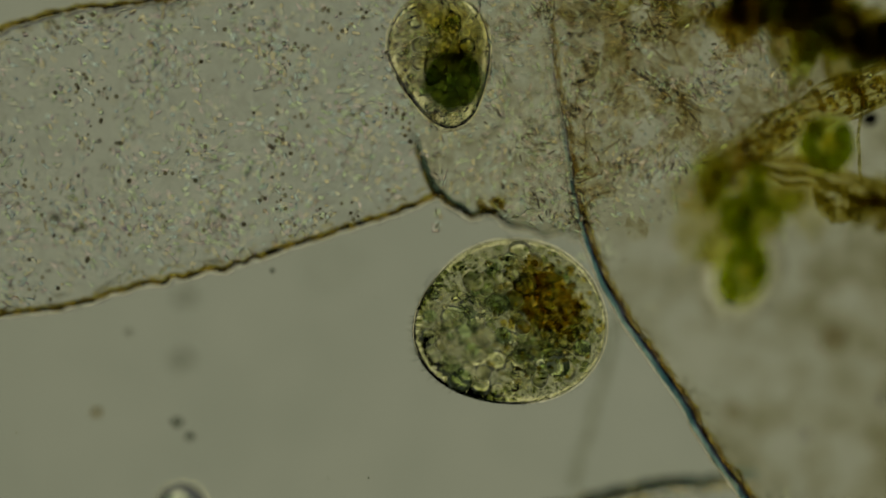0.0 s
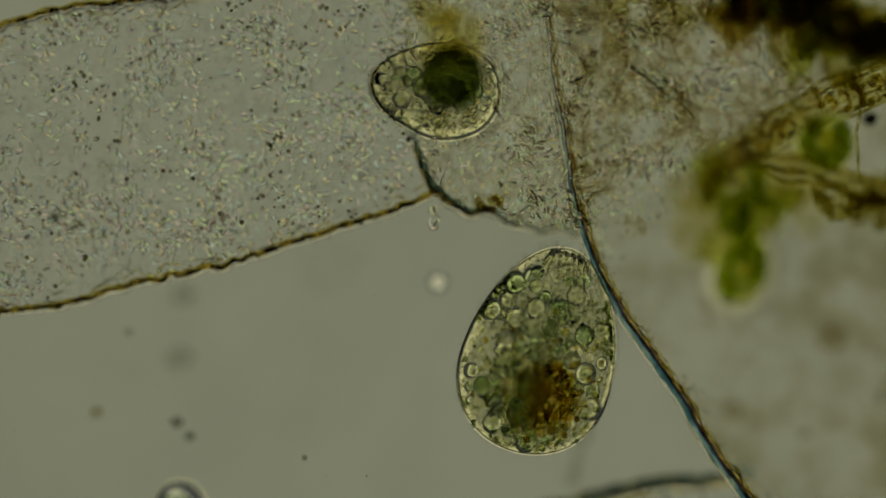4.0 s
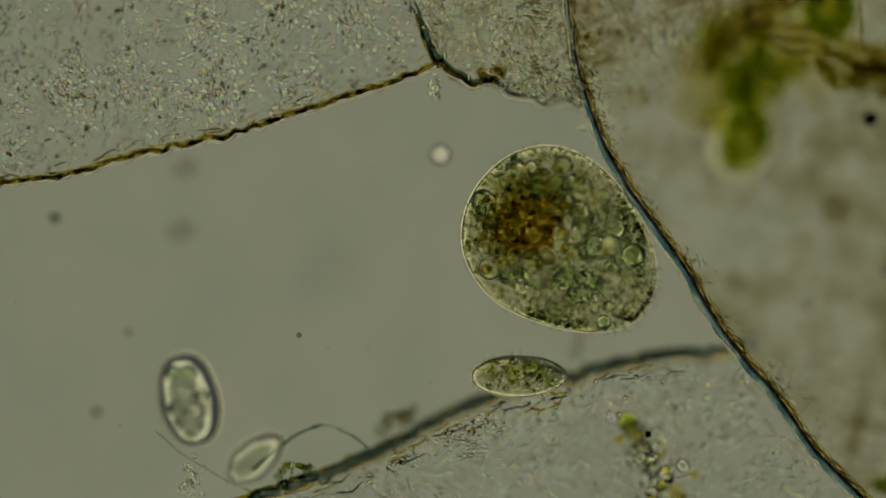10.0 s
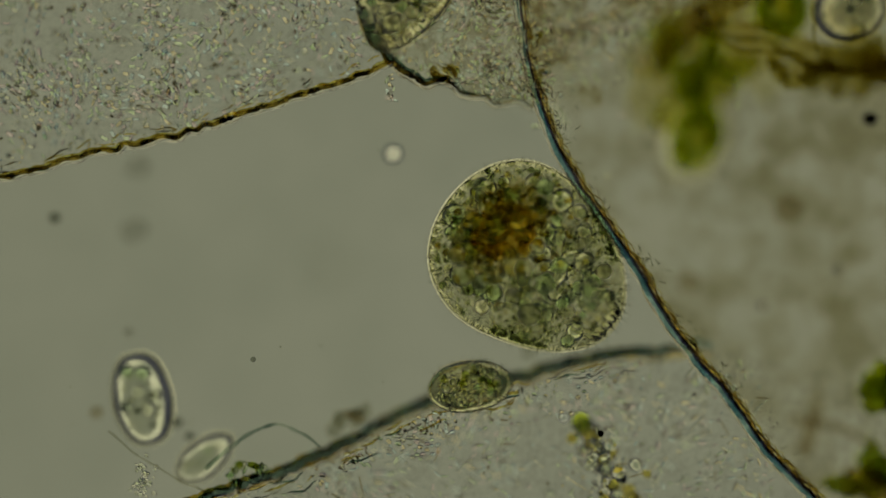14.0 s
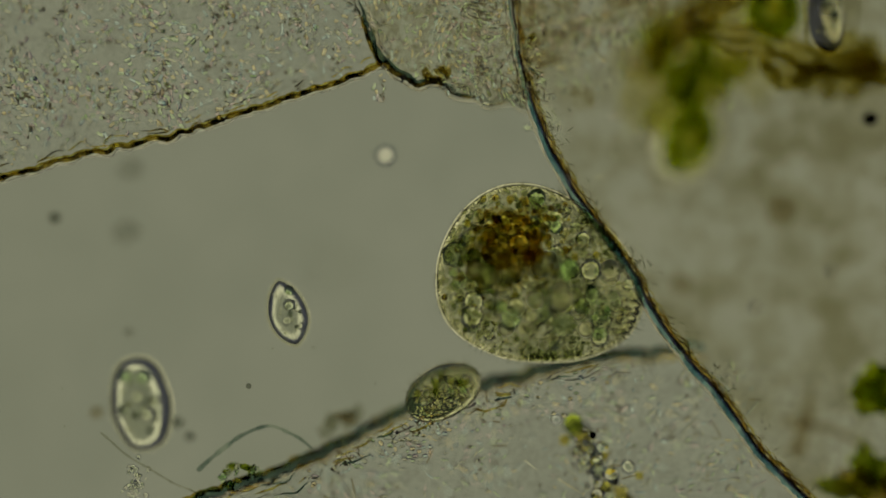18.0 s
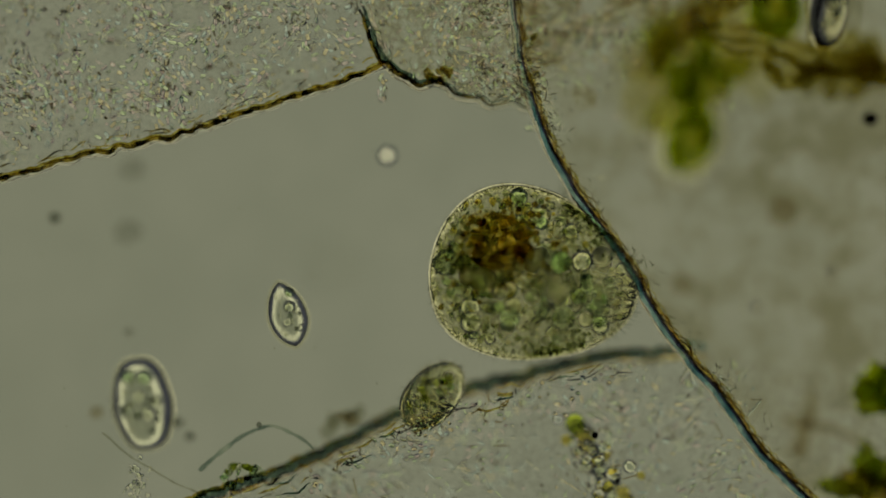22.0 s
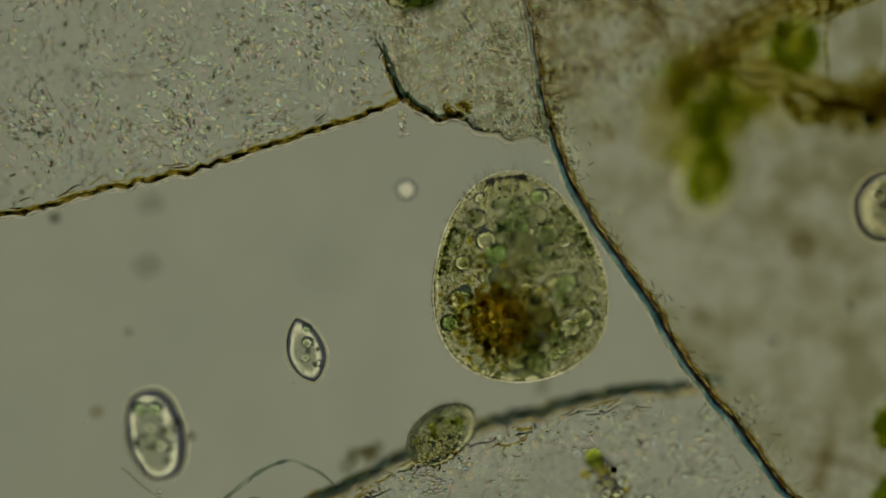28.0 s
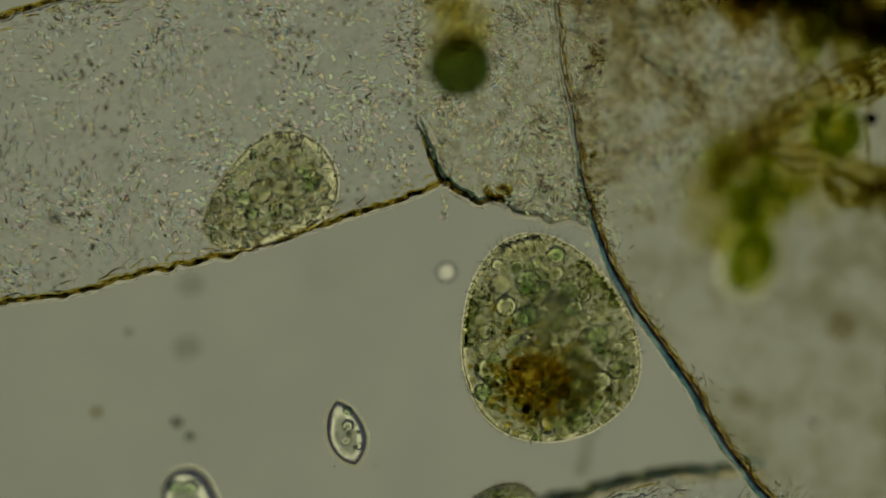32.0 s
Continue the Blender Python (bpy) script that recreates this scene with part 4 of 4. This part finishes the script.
while len(spots) < 70:
    p = inside_egg(rng, HALF, WIDE, TAPER, DEEP, 0.9)
    if all((p - q).length > 0.6 * s for q, s in holes):
        spots.append((p, rng.uniform(0.005, 0.010)))
beads("pale_inclusions", spots, M_INCL, ciliate, "bright pale inclusions of the cell", True)


# the cell is a little flattened, across a line that leans 30 degrees
c30, s30 = math.cos(radians(-30)), math.sin(radians(-30))
flatten = Matrix(((1.04 * c30 * c30 + 0.90 * s30 * s30, 0, (1.04 - 0.90) * c30 * s30, 0), (0, 1, 0, 0),
                  ((1.04 - 0.90) * c30 * s30, 0, 1.04 * s30 * s30 + 0.90 * c30 * c30, 0), (0, 0, 0, 1)))
for child in ciliate.children:
    child.data.transform(flatten)


# ---- the smaller cells ----
def small_cell(name, half, width, taper, depth, seed, label, category, mat, organs, hairy=0, dark=0, grains_in=90, blunt=1.0, kept=()):
    r = random.Random(seed)
    kept = list(kept)
    e = empty(name, label=label, category=category)
    part("membrane", egg(half, width, taper, 64, 40, depth, 0.05, seed, blunt=blunt), mat, e)
    # outer shell added for the bright halo round the cell
    trim = 0.003 if hairy else 0.006
    part("halo_coat", egg(half + trim, width + trim, taper, 64, 40, depth, 0.05, seed, blunt=blunt), M_COAT, e, "added clear coat that draws the bright golden halo")
    for k in range(organs * 12):
        p = inside_egg(r, half, width, taper, depth, 0.74)
        q = (r.uniform(0.2, 0.32) if mat == M_CLEAR else r.uniform(0.08, 0.17)) * width
        p.z *= 0.5
        if len(kept) < organs and all((p - c).length > 0.95 * (q + b) for b, c in kept):
            part("vacuole", lump((q, q, q), 3, 0.1 if mat == M_CLEAR else 0.3, 2, k, p), (M_VAC, M_VACB, M_VAC2)[len(kept) % 3], e)
            kept.append((q, p))
    for k in range(dark):
        p = inside_egg(r, half, width, taper, depth, 0.6)
        q = r.uniform(0.08, 0.15) * width
        part("dark_granule", lump((q, q, q), 2, 0.3, 2, k + 40, p), M_SPECK, e)
    beads("granules", [(inside_egg(r, half, width, taper, depth, 0.78), r.uniform(0.03, 0.08) * width) for _ in range(grains_in)], M_GRAN, e, "fine granules of the cell")
    beads("bright_granules", [(inside_egg(r, half, width, taper, depth, 0.74), r.uniform(0.04, 0.08) * width) for _ in range(grains_in)], M_SPARK, e, "bright fine granules")
    if mat == M_CLEAR:
        beads("pale_inclusions", [(inside_egg(r, half, width, taper, depth, 0.6), r.uniform(0.07, 0.13) * width) for _ in range(10)], M_INCL, e, "bright pale inclusions", True)
    # grains that grain the skin and stand in for the dark outline
    if mat in (M_THIN, M_PEAR):
        cortex(e, half, width, taper, depth, int((2200 if mat == M_PEAR else 650) * half / 0.128), 0.0013, seed, (0.968, 0.990))
    if mat == M_PEAR:
        cortex(e, half, width, taper, depth, int(4500 * (half / 0.128) ** 2), 0.0008, seed + 1, (0.978, 0.993), 0.0, "rim_shade_grains", "dense fine dark grains in the skin, added to shade the outline")
    if hairy:
        beads("green_granules", [(inside_egg(r, half, width, taper, depth, 0.7), r.uniform(0.10, 0.18) * width) for _ in range(15)], M_SOFTGREEN, e, "yellow green granules")
        beads("pale_inclusions", [(inside_egg(r, half, width, taper, depth, 0.75), r.uniform(0.10, 0.17) * width) for _ in range(26)], M_INCL, e, "bright pale inclusions", True)
        h = new("cilia", hairs(half, width, taper, hairy, 0.016, 0.0007, seed, depth))
        h.parent = e
        h["kind"] = "stuff"
    return e


PALE = [(q, Vector(at)) for q, at in ((0.020, (0.012, 0.005, 0.0)), (0.015, (-0.018, -0.055, 0.0)), (0.013, (0.032, -0.045, 0.0)))]
pear = small_cell("pear_ciliate", 0.128, 0.090, 0.30, 0.95, 21, "pear-shaped clear ciliate with pale vacuoles", "ciliate", M_PEAR, 26, grains_in=100, kept=PALE)
for q, at in PALE:
    part("contractile_vacuole", lump((q, q, q), 3, 0.35, 3, q * 100, at), M_VACB, pear, "large pale vacuole")
minnow = small_cell("small_ciliate", 0.082, 0.045, 0.05, 0.72, 22, "small oval ciliate grazing along the film's edge", "ciliate", M_THIN, 9, 160, 5, 120)
oval = small_cell("oval_cell", 0.080, 0.050, 0.0, 0.85, 23, "bright oval cell with a thick dark rim", "protist", M_CLEAR, 6, 0, 9, 10, 0.76)
drifter = small_cell("oval_cell", 0.078, 0.048, 0.0, 0.85, 24, "bright oval cell drifting past", "protist", M_CLEAR, 6, 0, 8, 10, 0.76)
spindle = small_cell("spindle_cell", 0.058, 0.032, 0.1, 0.85, 25, "small spindle-shaped clear cell", "protist", M_CLEAR, 3, 0, 2, 30, 1.25)
visitor = small_cell("spindle_cell", 0.058, 0.034, 0.1, 0.85, 26, "spindle-shaped clear cell resting in open water", "protist", M_CLEAR, 4, 0, 4, 10, 1.5)
roamer = small_cell("round_cell", 0.062, 0.056, 0.0, 0.5, 27, "round clear cell with a thin dark rim", "protist", M_ROUND, 3, 0, 2, 14)
swimmer = small_cell("swift_cell", 0.048, 0.030, 0.05, 0.9, 28, "small clear cell darting under the fibre", "protist", M_THIN, 3, 0, 2, 20)

M_DROP = jelly("droplet", (0.86, 0.87, 0.86), (0.9, 0.9, 0.89), 20.0, ior=1.28)
M_DIMDROP = jelly("dim_droplet", (0.70, 0.71, 0.69), (0.76, 0.76, 0.74), 20.0, ior=1.28)


def droplet(x, y, z, r, mat, label):
    """A small drop, keeled with a steep rim, that shows the added ring's glow."""
    bm = bmesh.new()
    def ring(k, h):
        return [bm.verts.new((k * r * math.cos(2 * math.pi * j / 32), k * r * math.sin(2 * math.pi * j / 32), h * r)) for j in range(32)]
    up, mid, down = ring(0.74, 0.5), ring(1.0, 0.0), ring(0.74, -0.5)
    tips = [bm.verts.new((0, 0, 0.836 * r)), bm.verts.new((0, 0, -0.836 * r))]
    for k in range(32):
        n = (k + 1) % 32
        bm.faces.new((up[k], up[n], tips[0]))
        bm.faces.new((mid[k], mid[n], up[n], up[k]))
        bm.faces.new((down[k], down[n], mid[n], mid[k]))
        bm.faces.new((down[n], down[k], tips[1]))
    ob = link("droplet", bm, mat, smooth=False)
    ob.location = P(x, y, z)
    return tagged(ob, label, "droplet", group="bright droplets")


droplet(778, 277, -0.15, 0.018, M_DROP, "small clear bright droplet out of focus")
droplet(1432, 546, -0.19, 0.010, M_DIMDROP, "small pale droplet in the deeper slime")
droplet(1566, 482, -0.19, 0.009, M_DIMDROP, "small pale droplet in the deeper slime")

# ---- dust in the optics, which stays with the lens ----
lens_dust = empty("lens_dust", label="dark dust specks on the lens glass", category="dust")
for x, y, r, m in ((97, 386, 11, M_DUST), (313, 748, 11, M_DUST), (336, 773, 9, M_DUST), (228, 589, 9, M_GREY), (171, 730, 12, M_SPOT), (1540, 211, 13, M_BLACK)):
    ob = part("speck", lump((r * U, r * 0.9 * U, r * 0.5 * U), 3, 0.3, 3, x), m, lens_dust)
    ob.location = P(x, y, 0.17)
ob = part("smudge", lump((52 * U, 48 * U, 6 * U), 4, 0.4, 2, 5), M_FAINT, lens_dust, "faint grey smudge")
ob.location = P(585, 468, 0.5)
mote = link("mote", lump((5 * U, 5 * U, 4 * U), 2, 0.3, 3, 2), M_DUST)
tagged(mote, "tiny dark mote drifting in the water", "mote")


# ---- what moves ----
def motions():
    # seconds, place in the picture, heading of the tip, pitch, roll
    def path(thing, rows, z=0.0):
        out = []
        for t, x, y, head, pitch, roll in rows:
            dx, dy = shift(t)
            lean = 11 * abs(math.sin(radians(2 * head))) if thing == ciliate else 0
            x, y = x + lean * math.cos(radians(head)), y - lean * math.sin(radians(head))
            h = z + 0.6 * max(0.0, lift(t) - 0.02)
            m = Matrix.Translation(P(x - dx, y - dy, h)) @ pose(0, 0, 0, 0, 0, head - 90) @ pose(0, 0, 0, pitch) @ pose(0, 0, 0, 0, roll)
            out.append((t, m))
        walk(thing, out)

    path(ciliate, [
        (0, 899, 574, 200, 42, 15), (0.5, 914, 566, 172, 47, 40), (1, 935, 577, 140, 50, 62), (1.5, 962, 588, 108, 30, 72), (2, 989, 612, 88, 0, 74),
        (2.5, 976, 622, 84, 0, 68), (3, 972, 628, 82, 0, 62), (3.5, 961, 622, 78, 0, 55), (5.5, 952, 642, 60, 12, 26), (6, 961, 642, 45, 30, 28), (6.5, 962, 640, 18, 32, 42),
        (7, 991, 614, -10, 38, 50), (7.5, 988, 498, -22, 16, 42), (8, 980, 465, -28, 10, 35), (8.5, 978, 431, -30, 0, 30), (9, 974, 426, -32, 10, 25), (10, 989, 429, -38, 6, 15),
        (10.5, 978, 438, -40, 0, 8), (11, 994, 452, -42, 0, 4), (11.5, 991, 451, -42, 0, 2), (12, 924, 445, -42, 0, 0), (12.5, 938, 450, -42, 0, -2), (13, 940, 456, -42, 0, -3),
        (14, 934, 458, -40, 3, -8), (14.5, 938, 465, -39, 5, -12), (16.5, 945, 483, -28, 8, -44), (17, 949, 488, -24, 8, -46), (18, 952, 493, -22, 8, -48), (19, 936, 482, -18, 8, -50),
        (20, 934, 485, -15, 8, -52), (21, 938, 488, -14, 8, -52), (22, 942, 489, -14, 8, -50), (22.5, 938, 492, -13, 8, -48), (23, 929, 494, -10, 8, -46), (23.5, 890, 486, 4, 8, -50),
        (24, 892, 502, 35, 10, -54), (24.5, 901, 486, 60, 8, -54), (25, 918, 477, 83, 4, -52), (25.5, 896, 458, 92, 0, -51), (27.5, 913, 482, 96, 0, -50), (28, 917, 492, 97, 0, -48),
        (28.5, 925, 502, 98, 0, -46), (29, 916, 506, 100, 0, -44), (29.5, 914, 508, 101, 0, -43), (30, 916, 548, 102, 0, -41), (30.5, 938, 586, 103, 0, -40),
        (31, 946, 586, 104, 0, -38), (31.5, 957, 589, 104, 0, -37), (32, 967, 601, 105, 0, -36)], 0.02)
    path(pear, [
        (0, 784, 112, 280, 30, 0), (0.5, 780, 160, 265, 15, 10), (1, 772, 195, 255, 0, 20), (1.5, 745, 205, 245, 10, 30), (2, 725, 240, 245, 20, 40), (2.5, 735, 195, 230, 40, 50),
        (3, 771, 163, 215, 50, 60), (3.5, 768, 160, 190, 45, 70), (5.5, 735, 68, 150, 30, 90), (6, 726, 5, 145, 20, 90), (6.5, 712, -30, 150, 10, 90), (7, 655, -72, 160, 0, 90),
        (7.5, 640, -220, 180, 0, 90), (9, 560, -300, 220, 0, 60), (11, 690, -190, 280, 0, 30), (11.5, 715, -120, 280, 0, 20), (12, 718, -52, 275, 0, 10), (12.5, 728, -18, 268, 0, 0),
        (13, 738, 12, 262, 10, 0), (13.5, 744, 20, 255, 20, 0), (14, 712, -20, 250, 30, 0), (14.5, 683, -62, 250, 30, 0), (16.5, 600, -260, 180, 0, 0), (20, 500, -320, 120, 0, 0),
        (25, 640, -340, 180, 0, 0), (27.5, 720, -200, 240, 0, 0), (28, 735, -110, 255, 0, 0), (28.5, 746, -40, 258, 5, 0), (29, 735, 40, 250, 8, 5), (29.5, 706, 85, 245, 5, 10), (30, 690, 138, 238, 0, 10),
        (30.5, 655, 215, 230, 0, 10), (31, 594, 272, 222, 0, 10), (31.5, 530, 316, 217, 0, 10), (32, 473, 348, 215, 0, 10)], 0.03)
    path(minnow, [
        (0, 850, 960, 20, 0, 70), (6, 880, 930, 8, 0, 80), (7, 900, 872, 5, 0, 85), (7.5, 905, 752, 3, 0, 85), (8, 906, 708, 2, 0, 85), (8.5, 940, 664, 0, 0, 85), (9, 947, 658, -3, 0, 80),
        (10, 918, 666, 0, 0, 60), (10.5, 892, 672, 4, 5, 45), (11, 888, 678, 6, 10, 30), (12, 836, 677, 8, 18, 10), (13, 845, 684, 4, 22, 0), (14, 832, 684, 8, 30, 0), (14.5, 806, 685, 14, 36, 0),
        (16.5, 784, 690, 26, 38, 0), (17, 780, 695, 30, 38, 0), (18, 785, 694, 28, 36, 0), (19, 792, 687, 14, 37, 0), (19.5, 786, 690, 28, 37, 0), (20, 780, 694, 42, 37, 0), (21, 768, 700, 49, 37, 0), (22, 766, 700, 49, 37, 0), (23, 763, 702, 48, 37, 0),
        (24, 742, 722, 50, 37, 0), (25, 750, 712, 45, 37, 0), (25.5, 756, 712, 42, 37, 0), (27.5, 776, 764, 40, 37, 0), (28, 782, 768, 40, 37, 0), (29, 795, 798, 38, 37, 0), (30, 802, 850, 36, 37, 0),
        (31, 850, 896, 34, 37, 0), (32, 882, 906, 30, 37, 0)], 0.02)

    def drift(thing, rows, z=0.0):
        walk(thing, [(t, Matrix.Translation(P(x, y, z)) @ pose(0, 0, 0, 0, 0, head - 90) @ pose(0, 0, 0, 0, roll)) for t, x, y, head, roll in rows])

    drift(oval, [(0, 327, 712, 102, 0), (6, 327, 712, 102, 0), (9, 332, 711, 102, 0), (14.5, 335, 711, 100, 0), (16.5, 345, 716, 98, 10), (25.5, 345, 717, 100, 10), (27.5, 337, 712, 102, 5), (32, 328, 704, 104, 0)], -0.13)
    drift(spindle, [(0, 440, 820, 48, 0), (9, 452, 814, 40, 0), (13, 446, 814, 38, 0), (14.5, 444, 814, 38, 0), (15.3, 330, 900, 60, 10), (16.5, 150, 1150, 60, 20), (32, 150, 1150, 60, 20)], -0.15)
    drift(visitor, [(0, -500, 1150, 20, 0), (12, -400, 1150, 20, 0), (14, 60, 940, 20, 0), (14.5, 186, 860, 25, 0), (15.2, 400, 740, 50, 10), (16.5, 607, 545, 100, 20), (17, 606, 554, 106, 20), (32, 600, 560, 106, 20)], -0.03)
    drift(roamer, [(0, 1900, 100, 0, 0), (11, 1800, 60, 0, 0), (13, 1587, 45, 0, 10), (14, 1586, 23, 10, 20), (17, 1581, -17, 20, 30), (18, 1560, 32, 95, 75), (19, 1560, -18, 95, 30), (20, 1563, -80, 60, 30), (21, 1568, -78, 50, 30), (22, 1562, 24, 80, 70), (23, 1573, 38, 40, 35), (24, 1572, 28, 95, 78), (25, 1563, -78, 80, 50), (25.5, 1603, -62, 60, 50), (27.5, 1630, 301, 60, 5), (28, 1627, 306, 70, 5), (28.5, 1625, 292, 75, 8), (29, 1628, 301, 80, 10), (29.5, 1631, 302, 80, 15), (30.5, 1800, 330, 90, 60), (32, 1900, 330, 90, 60)], 0.10)
    drift(drifter, [(0, -300, 900, 90, 0), (28, -250, 850, 90, 0), (30, -60, 740, 90, 0), (30.5, 15, 640, 95, 0), (31, 28, 478, 100, 10), (31.5, -25, 420, 95, 20), (32, -120, 330, 90, 30)], 0.03)
    drift(swimmer, [(0, 1950, 420, 200, 0), (24.4, 1950, 420, 200, 0), (24.8, 1500, 470, 200, 0), (25, 1188, 521, 260, 40), (25.2, 1211, 562, 300, 70), (25.4, 1379, 772, 290, 20), (25.5, 1382, 832, 275, 0), (25.9, 1400, 1050, 270, 0), (26.5, 1400, 1250, 270, 0), (32, 1400, 1250, 270, 0)], -0.2)
    swarm_rng = random.Random(77)
    for ob in swarms:
        walk(ob, [(t, Matrix.Translation((swarm_rng.gauss(0, 0.005), swarm_rng.gauss(0, 0.005), 0))) for t in range(0, 33, 2)])
    drift(mote, [(0, 480, 250, 0, 0), (3, 555, 618, 0, 0), (6, 500, 493, 0, 0), (7, 500, 520, 0, 0), (9, 517, 577, 0, 0), (12, 537, 624, 0, 0), (14.5, 530, 645, 0, 0), (19, 540, 700, 0, 0), (32, 600, 990, 0, 0)])
    walk(lens_dust, [(t, Matrix.Translation(Vector((-dx * U, dy * U, lift(t))))) for t, dx, dy in STAGE])


motions()
